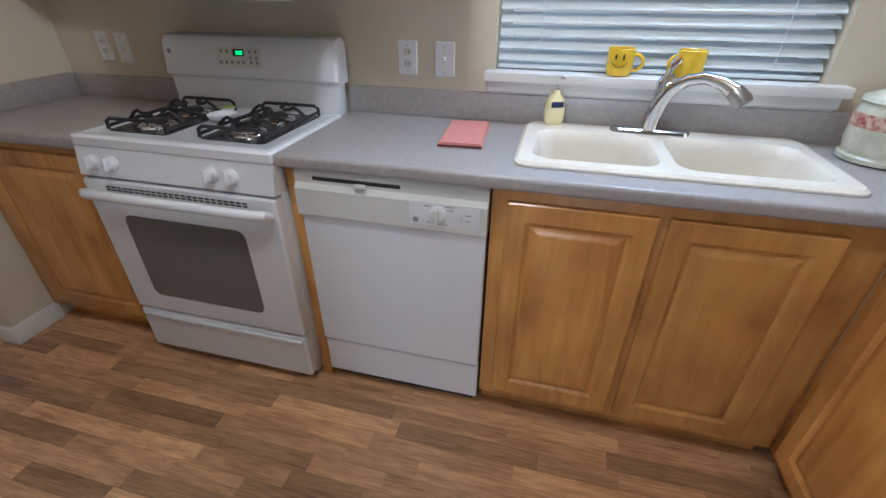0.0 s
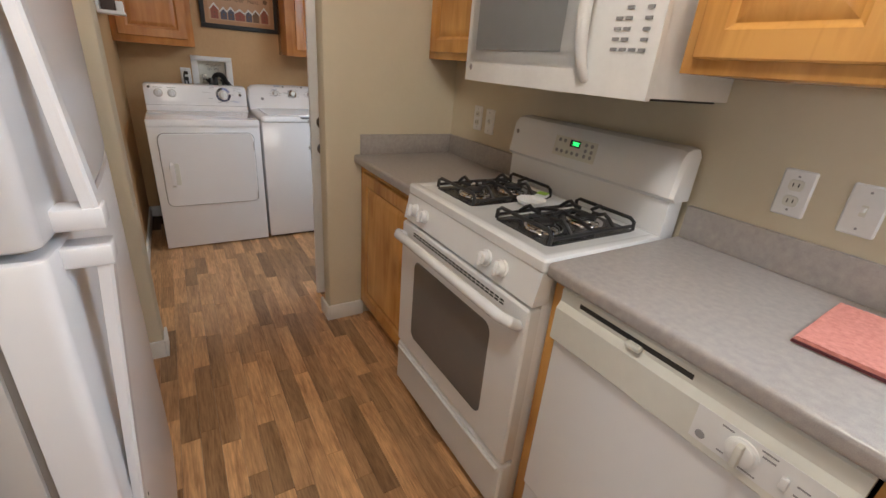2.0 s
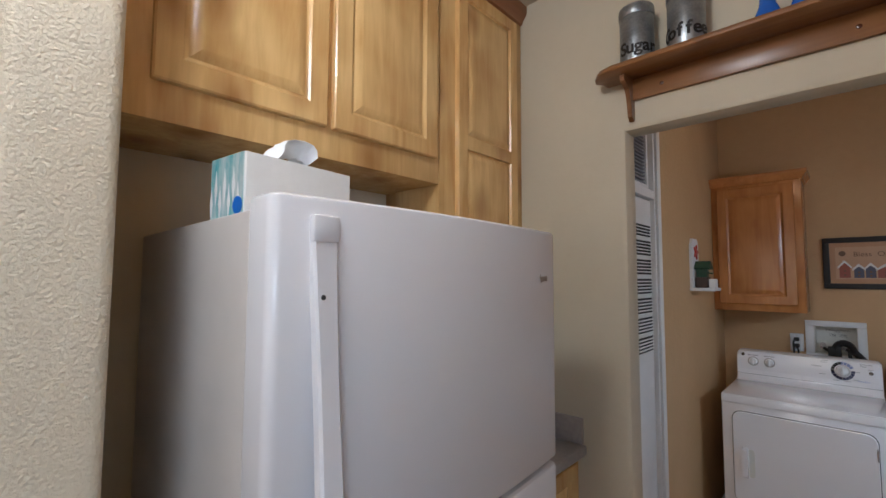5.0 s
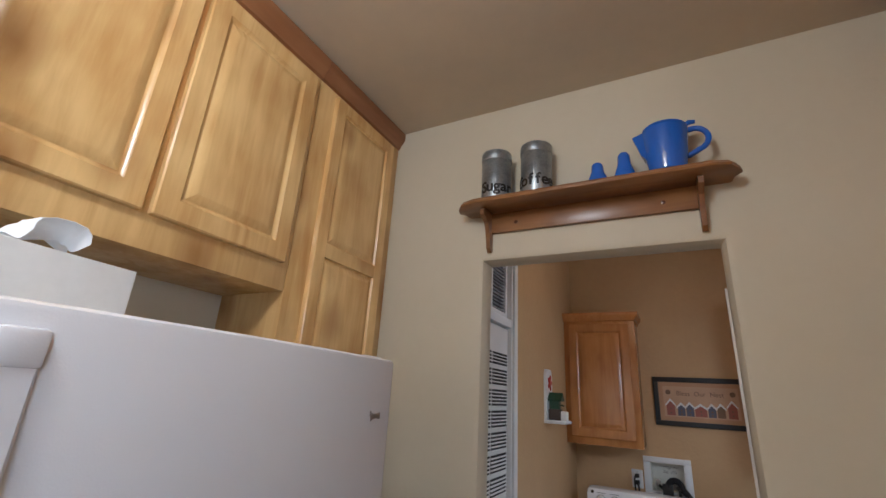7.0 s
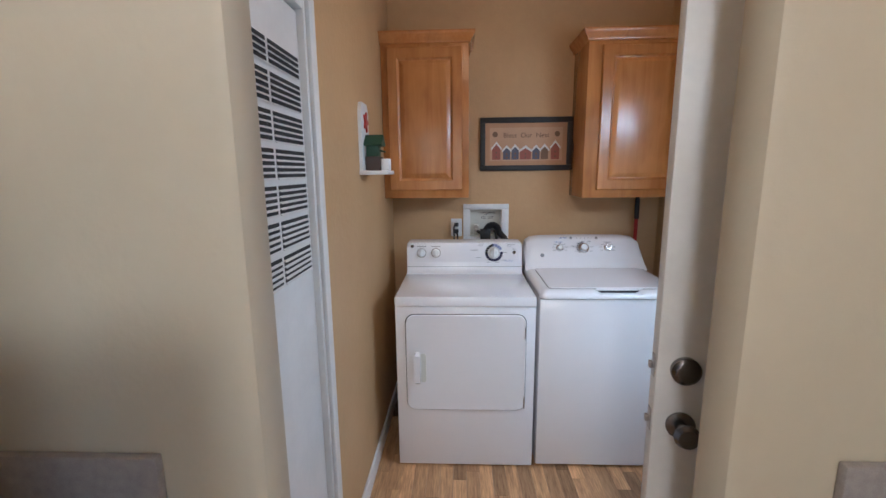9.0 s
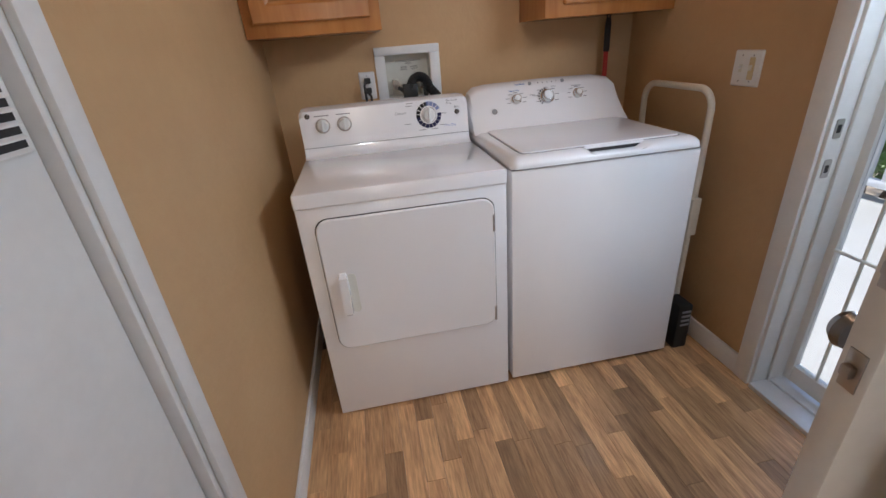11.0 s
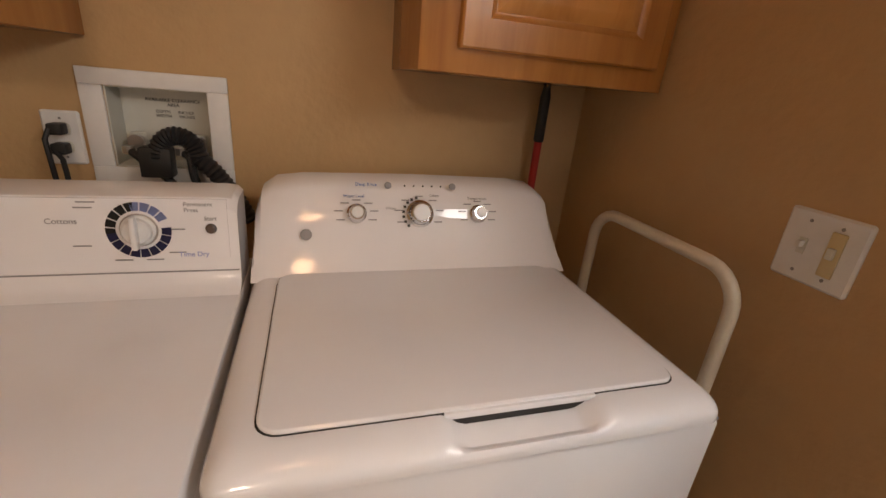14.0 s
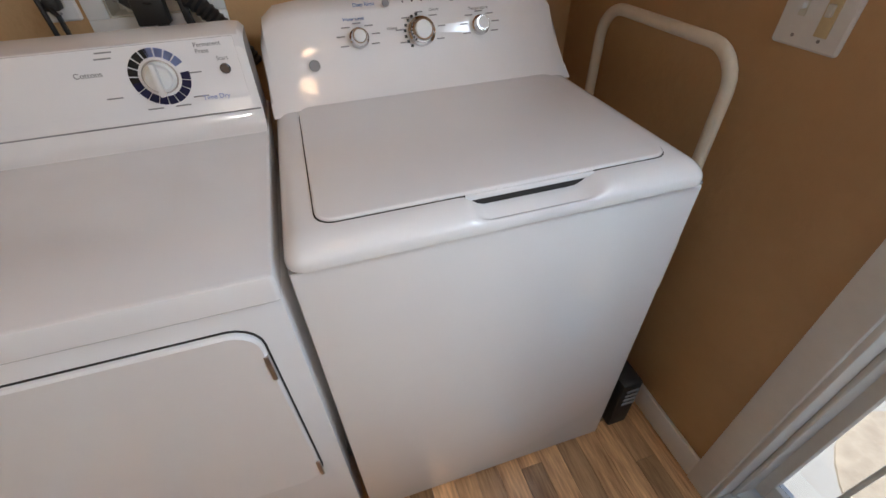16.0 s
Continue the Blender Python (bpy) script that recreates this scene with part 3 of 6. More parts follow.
def entry_door():
    # leaf swung inwards against the partition, free edge towards the kitchen opening
    d = thing("door_1", "white exterior door standing open, dark knobs", "door", (-1.832, YL - 0.018, 0.012), -9, kind="structure")
    part("leaf", boxes((-0.022, -0.792, 0, 0.022, 0, 2.03), bevel=0.003), TRIM, d)
    for z in (1.035, 0.895):
        e = part("latch_plate", boxes((-0.012, -0.7945, z - 0.028, 0.012, -0.792, z + 0.028), bevel=0.001), STEEL, d)
        part("bolt", boxes((-0.007, -0.804, z - 0.008, 0.007, -0.7945, z + 0.008), bevel=0.002), STEEL, e)
        for sgn in (-1, 1):
            k = lathe([(0.033, 0.0), (0.033, 0.006), (0.014, 0.012), (0.012, 0.028), (0.026, 0.040), (0.029, 0.052), (0.022, 0.064), (0.006, 0.067)] if z < 0.95 else [(0.033, 0.0), (0.033, 0.012), (0.026, 0.018), (0.022, 0.020), (0.008, 0.021)], 24)
            bmesh.ops.transform(k, matrix=pose(0.022 * sgn, -0.73, z, 0, 90 * sgn, 0), verts=k.verts)
            part("knob" if z < 0.95 else "deadbolt", k, NICKEL, d)
entry_door()
def storm_door():
    d = thing("door_2", "white storm door with a barred full glass panel", "door", (EX0 + 0.018, YL + 0.115, 0.036), 0, kind="structure")
    W, Hh, S = EX1 - EX0 - 0.036, 2.0, 0.036
    part("frame", boxes((0, 0, 0, S, 0.032, Hh), (W - S, 0, 0, W, 0.032, Hh), (S, 0, 0, W - S, 0.032, 0.07), (S, 0, Hh - 0.09, W - S, 0.032, Hh), bevel=0.003), TRIM, d)
    g = part("pane", boxes((S, 0.014, 0.07, W - S, 0.018, Hh - 0.09)), GLASS, d); g.visible_shadow = False
    for i in range(5): part("bar", tube([(0.119 + i * 0.137, 0.006, 0.07), (0.119 + i * 0.137, 0.006, Hh - 0.09)], 0.0055, 8), OFFWHITE, d)
    for z in (0.555, 1.035, 1.515): part("bar", tube([(S, 0.000, z), (W - S, 0.000, z)], 0.0055, 8), OFFWHITE, d)
    part("lever", lathe([(0.014, 0), (0.012, 0.02), (0.019, 0.035), (0.016, 0.046), (0.003, 0.05)], 18), NICKEL, d).matrix_local = pose(W - 0.022, 0, 0.74, 90, 0, 0)
storm_door()
def closet_door():
    d = thing("door_3", "white metal louvred furnace closet door", "door", (CX1, LY - 0.018, 0), 180, kind="structure")
    W = CX1 - CX0
    # local x runs towards the laundry's back wall, front faces the laundry
    part("leaf", boxes((0.022, 0, 0.01, W - 0.022, 0.022, 1.955), bevel=0.003), TRIM, d)
    me = None
    for c in range(2):
        for i in [k for k in range(40) if k % 6 != 5]:
            x0 = 0.035 + c * (W - 0.07 + 0.014) / 2; x1 = x0 + (W - 0.07 - 0.014) / 2; z = 1.225 + i * 0.0152
            if me is None:
                o = part("louvre", loft([[(x, -0.0005, 0.0), (x, -0.006, -0.0045), (x, -0.006, -0.006), (x, -0.0005, -0.003)] for x in (0, x1 - x0)]), TRIM, d); me = o.data
                sl = part("slot", boxes((0, -0.0014, 0.0, x1 - x0, -0.0004, 0.0098)), DARK, d); sme = sl.data; sl.location = (x0, 0, z)
            else:
                o = new("louvre", me); o.parent = d
                sl = new("slot", sme); sl.parent = d; sl.location = (x0, 0, z)
            o.location = (x0, 0, z)
    me = None
    for i in range(22):
        z = 0.10 + i * 0.0152
        o = new("louvre", bpy.data.objects["louvre"].data); o.parent = d; o.location = (0.05, 0, z)
        sl = new("slot", bpy.data.objects["slot"].data); sl.parent = d; sl.location = (0.05, 0, z)
    part("catch", knob_front(0.06, 1.90, 0.011, 0.02, 0), BLACK, d)
    t = thing("return_air_grille", "white slatted return air grille above the closet door", "grille", (CX1, LY - 0.03, 2.01), 180)
    part("backing", boxes((0.022, 0.02, 0, W - 0.022, 0.024, 0.59)), DARK, t)
    part("frame", boxes((0.022, -0.006, 0, 0.045, 0.02, 0.59), (W - 0.045, -0.006, 0, W - 0.022, 0.02, 0.59), (0.045, -0.006, 0, W - 0.045, 0.02, 0.025), (0.045, -0.006, 0.565, W - 0.045, 0.02, 0.59), (W / 2 - 0.008, -0.006, 0.025, W / 2 + 0.008, 0.02, 0.565)), TRIM, t)
    for i in range(30): part("slat", boxes((0.045, 0.0, 0.032 + i * 0.0178, W - 0.045, 0.016, 0.038 + i * 0.0178)), GREY, t)
    casing("trim_closet", "white painted closet casing", [(CX0 - 0.046, LY, 0.001, CX0 + 0.004, LY + 0.014, CZ1 + 0.055), (CX1 - 0.004, LY, 0.001, XI - 0.001, LY + 0.014, CZ1 + 0.055), (CX0 + 0.004, LY, CZ1 - 0.004, CX1 - 0.004, LY + 0.014, CZ1 + 0.055)])
    casing("door_frame_closet", "white painted closet jamb with a transom rail", [(CX0, LY - 0.118, 0.001, CX0 + 0.018, LY + 0.001, CZ1), (CX1 - 0.018, LY - 0.118, 0.001, CX1, LY + 0.001, CZ1), (CX0 + 0.018, LY - 0.10, 1.962, CX1 - 0.018, LY + 0.001, 2.005)])
closet_door()

# ---------------------------------------------------------------- kitchen: counters and base cabinets
ZT, YF, YB = 0.948, 2.298, 2.335            # counter top, its front edge, cabinet face
R0, R1 = -0.997, -0.240                     # range
base_cabinet("golden knotty alder base cabinet between wall and range", (XP + 0.002, YB, 0), 0, R0 - XP - 0.006, ZT - 0.057, [(0.06, R0 - XP - 0.03, 0.135, ZT - 0.088)], WOODK, depth=YS - YB - 0.004)
base_cabinet("golden knotty alder sink cabinet with two panel doors", (0.412, YB, 0), 0, 1.372 - 0.412, ZT - 0.042, [(0.045, 0.437, 0.125, ZT - 0.080), (0.462, 0.855, 0.125, ZT - 0.080)], WOODK, depth=YS - YB - 0.004, floor_gap=0)
base_cabinet("golden knotty alder corner cabinet with a panel door", (1.374, YB, 0), -90, 0.60, ZT - 0.042, [(0.05, 0.50, 0.125, ZT - 0.08)], WOODK, depth=0.56)
base_cabinet("golden knotty alder cabinet at the end of the counter", (1.374, YB - 0.602, 0), -90, 0.60, ZT - 0.042, [(0.05, 0.55, 0.125, ZT - 0.08)], WOODK, depth=0.56)
solid("filler_panel", boxes((R1 + 0.006, YB, 0.0, -0.196, YS - 0.01, ZT - 0.042), bevel=0.002), WOODK, "narrow golden wood panel beside the dishwasher", "panel")

def counter_piece(x0, x1, y0=YF, y1=YS - 0.001):
    """Postformed counter run along x, with a rounded front nose."""
    t = 0.040; pr = [(y1, ZT - t), (y1, ZT)]
    pr += [(y0 + 0.012 - 0.012 * math.sin(radians(a)), ZT - 0.012 + 0.012 * math.cos(radians(a))) for a in range(0, 91, 15)]
    pr += [(y0 + 0.010 - 0.010 * math.cos(radians(a)), ZT - t + 0.010 - 0.010 * math.sin(radians(a))) for a in range(0, 91, 18)]
    return loft([[(x, y, z) for y, z in pr] for x in (x0, x1)])
def countertops():
    a = thing("countertop", "grey speckled laminate countertop between wall and range", "countertop", (0, 0, -0.015))
    part("top", counter_piece(XP + 0.001, R0 - 0.004), LAM, a)
    part("backsplash", boxes((XP + 0.020, YS - 0.019, ZT, R0 - 0.004, YS - 0.001, ZT + 0.100), bevel=0.003), LAM, a)
    part("backsplash", boxes((XP + 0.001, YF + 0.03, ZT, XP + 0.019, YS - 0.001, ZT + 0.100), bevel=0.003), LAM, a)
    b = thing("countertop", "grey speckled laminate countertop around the white sink", "countertop", (0, 0, 0))
    sx0, sx1, sy0, sy1 = 0.475, 1.275, 2.42, 2.80
    part("top", counter_piece(R1 + 0.004, sx0), LAM, b)
    part("top", counter_piece(sx1, 1.90), LAM, b)
    part("top", counter_piece(sx0, sx1, YF, sy0), LAM, b)
    part("top", boxes((sx0, sy1, ZT - 0.04, sx1, YS - 0.001, ZT)), LAM, b)
    part("top", boxes((1.337, 1.135, ZT - 0.04, 1.96, YF, ZT), bevel=0.006), LAM, b)
    part("backsplash", boxes((R1 + 0.004, YS - 0.019, ZT, 1.90, YS - 0.001, ZT + 0.100), bevel=0.003), LAM, b)
countertops()

def sink():
    s = thing("kitchen_sink", "biscuit white double bowl drop-in sink", "sink", (0.455, 2.385, ZT))
    W, D = 0.86, 0.455; zr = 0.014
    outer = rrect(0, 0, W, D, 0.045, 5)
    bowls = [(0.045, 0.05, 0.395, 0.36), (0.435, 0.05, 0.815, 0.36)]
    # rim sheet with two openings, filled between the outlines
    bm = bmesh.new()
    def loop(pts, z):
        v = [bm.verts.new((x, y, z)) for x, y in pts]
        return v, [bm.edges.new((v[i], v[(i + 1) % len(v)])) for i in range(len(v))]
    o, oe = loop(rrect(0.010, 0.010, W - 0.010, D - 0.010, 0.038, 5), zr)
    es = list(oe); tops = []
    for x0, y0, x1, y1 in bowls:
        v, e = loop(rrect(x0, y0, x1, y1, 0.06, 5), zr - 0.001); es += e; tops.append((v, (x0, y0, x1, y1)))
    bmesh.ops.triangle_fill(bm, use_beauty=True, edges=es)
    low = [bm.verts.new((x, y, 0.001)) for x, y in outer]; mid = [bm.verts.new((x, y, 0.007)) for x, y in outer]
    n = len(o)
    for a, b in ((low, mid), (mid, o)):
        for i in range(n): bm.faces.new((a[i], a[(i + 1) % n], b[(i + 1) % n], b[i]))
    for v, (x0, y0, x1, y1) in tops:
        prev = v
        for ins, z in ((0.008, 0.004), (0.016, -0.02), (0.028, -0.14), (0.05, -0.168), (0.10, -0.172)):
            cur = [bm.verts.new((x, y, z)) for x, y in rrect(x0 + ins, y0 + ins, x1 - ins, y1 - ins, 0.06, 5)]
            for i in range(len(v)): bm.faces.new((prev[i], prev[(i + 1) % n], cur[(i + 1) % n], cur[i]))
            prev = cur
        bm.faces.new(prev)
    bmesh.ops.recalc_face_normals(bm, faces=bm.faces)
    part("basin", bm, SINKM, s)
    for x0, y0, x1, y1 in bowls: part("drain", lathe([(0.042, 0), (0.040, 0.003), (0.02, 0.001)], 20, at=((x0 + x1) / 2, (y0 + y1) / 2, -0.1715)), STEEL, s)
    f = thing("faucet", "chrome single-lever pull-out kitchen faucet on the sink", "faucet", (0.862, 2.79, ZT + 0.0142))
    part("base_plate", slab(-0.125, -0.03, 0.125, 0.03, 0.03, [(0, 0), (0.002, 0.008), (0.008, 0.012)]), CHROME, f)
    pts = [(-0.004, 0, 0.008), (0.002, -0.002, 0.06), (0.014, -0.010, 0.105), (0.036, -0.026, 0.148), (0.068, -0.050, 0.176), (0.105, -0.078, 0.186), (0.142, -0.106, 0.178), (0.172, -0.130, 0.160)]
    part("spout", tube(pts, [0.026, 0.025, 0.023, 0.020, 0.018, 0.017, 0.019, 0.023], 18), CHROME, f)
    part("spray_head", tube([(0.170, -0.128, 0.162), (0.190, -0.146, 0.143), (0.197, -0.152, 0.134)], [0.0235, 0.026, 0.023], 18), STEEL, f)
    part("lever_hub", lathe([(0.022, 0.05), (0.024, 0.12), (0.023, 0.15), (0.010, 0.165)], 16, at=(0.012, 0.006, 0.01)), CHROME, f)
    part("lever", tube([(0.012, 0.008, 0.165), (0.024, 0.012, 0.205), (0.040, 0.014, 0.228)], [0.008, 0.010, 0.013], 10), CHROME, f)
sink()

def soap_bottle():
    s = thing("soap_bottle", "small bottle of yellow hand soap with a pump", "soap bottle", (0.548, 2.812, ZT + 0.0142), 20)
    part("bottle", loft([[(x, y, z) for x, y in rrect(-w, -d, w, d, d * 0.9, 4)] for w, d, z in ((0.028, 0.016, 0), (0.034, 0.020, 0.01), (0.036, 0.021, 0.05), (0.030, 0.019, 0.085), (0.012, 0.012, 0.105), (0.011, 0.011, 0.115))]), SOAP, s)
    part("label", boxes((-0.020, -0.0225, 0.06, 0.022, -0.019, 0.078)), NAVY, s, "dark blue label")
    part("pump", tube([(0, 0, 0.115), (0, 0, 0.150), (0, -0.004, 0.156), (0.008, -0.035, 0.156)], [0.006, 0.005, 0.007, 0.004], 8), BOTTLE, s)
soap_bottle()
def towel():
    t = thing("dish_towel", "folded pink waffle dish towel on the counter", "towel", (0.270, 2.635, ZT + 0.001), 4)
    for i in range(3):
        a = 0.002 * i
        bm = bmesh.new(); n, m2 = 26, 14; g = []
        for side in (0, 1):
            g.append([[bm.verts.new((-0.070 + a + (0.140 - 2 * a) * x / n, -0.135 + a + 0.27 * y / m2, 0.004 * i + (0.0038 if side else 0) + (0.0011 * (x % 2) if i == 2 and side else 0) + 0.0012 * math.sin(y * 0.8 + i))) for x in range(n + 1)] for y in range(m2 + 1)])
        for side in (0, 1):
            for y in range(m2):
                for x in range(n): bm.faces.new((g[side][y][x], g[side][y][x + 1], g[side][y + 1][x + 1], g[side][y + 1][x]))
        for y in range(m2):
            for x in (0, n): bm.faces.new((g[0][y][x], g[0][y + 1][x], g[1][y + 1][x], g[1][y][x]))
        for x in range(n):
            for y in (0, m2): bm.faces.new((g[0][y][x], g[0][y][x + 1], g[1][y][x + 1], g[1][y][x]))
        bmesh.ops.recalc_face_normals(bm, faces=bm.faces)
        part("fold", bm, PINK, t)
    part("hem", boxes((-0.069, -0.1375, 0.0015, 0.069, -0.134, 0.007), bevel=0.001), MAROON, t)
towel()
def mug(x, ang):
    m = thing("mug", "yellow smiley face mug on the window sill", "mug", (x, YS - 0.012, wz0 + 0.0065), ang, group="mugs on the sill")
    part("cup", lathe([(0.030, 0.0), (0.036, 0.003), (0.041, 0.02), (0.042, 0.05), (0.042, 0.083), (0.040, 0.085), (0.038, 0.083), (0.037, 0.02), (0.02, 0.012)], 28), YELLOW, m)
    part("handle", tube([(0.039, 0, 0.066)] + arc((0.045, 0, 0.043), 0.024, 75, -75, 8) + [(0.038, 0, 0.02)], 0.0055, 8), YELLOW, m)
    def face(a, z, w, h):
        bm = bmesh.new(); n = 12; vs = []
        for k in range(n):
            an = a + w / 0.0424 * math.cos(2 * math.pi * k / n)
            vs.append(bm.verts.new((0.0424 * math.cos(an), 0.0424 * math.sin(an), z + h * math.sin(2 * math.pi * k / n))))
        bm.faces.new(vs); return bm
    for da in (-0.28, 0.28): part("eye", face(-math.pi / 2 + da, 0.060, 0.0035, 0.009), BLACK, m)
    part("smile", tube([(0.0424 * math.cos(-math.pi / 2 + a), 0.0424 * math.sin(-math.pi / 2 + a), 0.030 + 0.016 * (a / 0.6) ** 2) for a in [k * 0.1 - 0.6 for k in range(13)]], 0.0011, 6), BLACK, m)
mug(0.735, -10); mug(0.945, 195)
def canister():
    c = thing("canister", "cream ceramic canister with red check band and lid", "canister", (1.462, 2.70, ZT + 0.001))
    part("jar", lathe([(0.085, 0), (0.095, 0.004), (0.095, 0.016), (0.088, 0.022), (0.094, 0.06), (0.094, 0.13), (0.084, 0.158)], 32), CERAMIC, c)
    part("band", lathe([(0.0945, 0.095), (0.0955, 0.10), (0.0955, 0.128), (0.0945, 0.132)], 32, False, False), CHECK, c, "red and cream check band")
    part("lid", lathe([(0.086, 0.158), (0.092, 0.162), (0.090, 0.172), (0.05, 0.190), (0.012, 0.196), (0.016, 0.212), (0.004, 0.22)], 32), CERAMIC, c)
canister()
cover_plate("wall_outlet", "white double outlet above the counter", "outlet", (0.002, YS, 1.152), 0, inserts=("outlet",))
cover_plate("light_switch", "white switch plate above the counter", "switch", (0.142, YS, 1.150), 0, inserts=("toggle",), w=0.072)
cover_plate("wall_outlet", "white double outlet beside the range", "outlet", (-1.385, YS, 1.150), 0, inserts=("outlet",), w=0.068)
cover_plate("wall_outlet", "white double outlet beside the range", "outlet", (-1.285, YS, 1.145), 0, inserts=("toggle",), w=0.068)

# ---------------------------------------------------------------- range
def range_cooker():
    g = thing("gas_range", "white gas range with black grates and oven window", "range", (R0, 2.31, 0))
    W = R1 - R0; T = 0.955
    part("body", boxes((0.004, 0.0, 0.03, W - 0.004, 0.53, T - 0.035), bevel=0.003), ENAMEL, g)
    part("cooktop", slab(0, -0.022, W, 0.46, 0.012, [(0.004, T - 0.04), (0, T - 0.034), (0, T - 0.008), (0.006, T - 0.001), (0.016, T), (0.03, T), (0.04, T - 0.006)]), ENAMEL, g)
    # sloping control panel
    part("control_panel", loft([[(x, y, z) for y, z in ((0.02, T - 0.04), (-0.018, T - 0.04), (-0.036, T - 0.135), (0.02, T - 0.135))] for x in (0.003, W - 0.003)]), ENAMEL, g)
    for x in (0.075, 0.150, W - 0.225, W - 0.150):
        k = part("knob", knob_front(0, 0, 0.026, 0.024), ENAMEL, g); k.matrix_local = pose(x, -0.027, T - 0.088, -10, 0, 0)
        part("grip", boxes((-0.005, -0.034, -0.022, 0.005, -0.020, 0.022), bevel=0.003), ENAMEL, k)
    d = part("oven_door", plate(0.004, 0.255, W - 0.004, T - 0.145, 0.010, [(0, 0.0), (0, -0.035), (0.006, -0.042)]), ENAMEL, g)
    part("oven_window", plate(0.120, 0.335, W - 0.145, 0.685, 0.035, [(0, -0.0415), (0.003, -0.0435)]), OVENGLASS, d)
    part("handle", tube([(0.035, -0.042, T - 0.205), (0.035, -0.075, T - 0.185), (0.06, -0.088, T - 0.182), (W - 0.06, -0.088, T - 0.182), (W - 0.035, -0.075, T - 0.185), (W - 0.035, -0.042, T - 0.205)], 0.017, 12), ENAMEL, d)
    for i in range(24):
        for j in range(2):
            x = 0.10 + i * (W - 0.2) / 24
            part("vent_slot", boxes((x, -0.0432, T - 0.165 - 0.010 * j - 0.0055, x + 0.017, -0.0415, T - 0.165 - 0.010 * j)), DARK, d, smooth=False)
    part("drawer", plate(0.004, 0.045, W - 0.004, 0.245, 0.010, [(0, 0.0), (0, -0.032), (0.006, -0.040)]), ENAMEL, g)
    part("drawer_lip", boxes((0.02, -0.050, 0.215, W - 0.02, -0.038, 0.228), bevel=0.004), ENAMEL, g)
    part("plinth", boxes((0.03, 0.03, 0.0, W - 0.03, 0.5, 0.03)), DARK, g)
    # backguard: riser and the rounded console that overhangs it
    part("riser", boxes((0.012, 0.46, T - 0.05, W - 0.012, 0.53, T + 0.12), bevel=0.003), ENAMEL, g)
    sec = [(0.535, T + 0.105), (0.455, T + 0.105), (0.440, T + 0.118), (0.458, T + 0.235), (0.475, T + 0.255), (0.500, T + 0.262), (0.535, T + 0.262)]
    rows = []
    for x, q in ((0.0, 0.86), (0.010, 0.97), (0.03, 1.0), (W - 0.03, 1.0), (W - 0.010, 0.97), (W, 0.86)):
        rows.append([(x, 0.535 + (y - 0.535) * q, T + 0.10 + (z - T - 0.10) * q) for y, z in sec])
    c = part("console", loft(rows), ENAMEL, g)
    def onc(u, v): return (u, 0.440 + 0.018 * (v - 0.118) / 0.117 - 0.0015, T + v)
    p = part("keypad", boxes((-0.098, -0.001, -0.034, 0.098, 0.0, 0.036)), OFFWHITE, c); p.matrix_local = pose(*onc(W * 0.47, 0.185), -9, 0, 0)
    q = part("display", boxes((-0.024, -0.0022, 0.006, 0.024, -0.001, 0.030)), BLACK, p)
    text("digits", "2:02", 0.018, DISPLAY, p, (0.004, -0.0030, 0.012))
    for row, z, xs in ((0, 0.022, (-0.075, -0.05, 0.05, 0.075)), (1, -0.016, (-0.08, -0.055, -0.03, -0.005, 0.02, 0.052, 0.078)), (2, 0.002, (0.052, 0.078))):
        for x in xs: part("button", knob_front(x, z, 0.007, 0.0012, -0.001, 10), GREY, p)
    part("badge", knob_front(*onc(0.04, 0.20)[::2], 0.009, 0.001, 0.4505, 14), GREY, c)
    # burners and grates
    for gx in (0.195, W - 0.195):
        part("burner_well", slab(gx - 0.122, 0.055, gx + 0.122, 0.425, 0.02, [(0, T - 0.007), (0.003, T - 0.0035)]), WELL, g, "dark grey burner well")
        gr = part("grate", tube([(gx - 0.118, 0.064, T - 0.002), (gx - 0.118, 0.066, T + 0.024), (gx - 0.104, 0.068, T + 0.034), (gx + 0.104, 0.068, T + 0.034), (gx + 0.118, 0.066, T + 0.024), (gx + 0.118, 0.064, T - 0.002)], 0.006, 8), IRON, g, "black cast iron grate")
        part("bar", tube([(gx - 0.118, 0.416, T - 0.002), (gx - 0.118, 0.414, T + 0.024), (gx - 0.104, 0.412, T + 0.034), (gx + 0.104, 0.412, T + 0.034), (gx + 0.118, 0.414, T + 0.024), (gx + 0.118, 0.416, T - 0.002)], 0.006, 8), IRON, gr)
        part("bar", tube([(gx - 0.112, 0.24, T + 0.012), (gx - 0.05, 0.24, T + 0.030), (gx + 0.05, 0.24, T + 0.030), (gx + 0.112, 0.24, T + 0.012)], 0.006, 8), IRON, gr)
        for x in (gx - 0.114, gx + 0.114):
            part("bar", tube([(x, 0.068, T + 0.010), (x, 0.24, T + 0.012), (x, 0.412, T + 0.010)], 0.0058, 8), IRON, gr)
            part("foot", tube([(x, 0.24, T + 0.012), (x, 0.24, T - 0.003)], 0.006, 6), IRON, gr)
        for cy, cz in ((0.150, 0.068), (0.330, 0.412)):
            b = part("burner", lathe([(0.060, T - 0.0034), (0.058, T + 0.001), (0.050, T + 0.000), (0.046, T + 0.003), (0.036, T + 0.004), (0.036, T + 0.012), (0.030, T + 0.012)], 28, at=(gx, cy, 0)), CHROME, g, "chrome burner bowl")
            part("cap", lathe([(0.032, T + 0.012), (0.033, T + 0.016), (0.028, T + 0.020), (0.004, T + 0.021)], 22, at=(gx, cy, 0)), IRON, b)
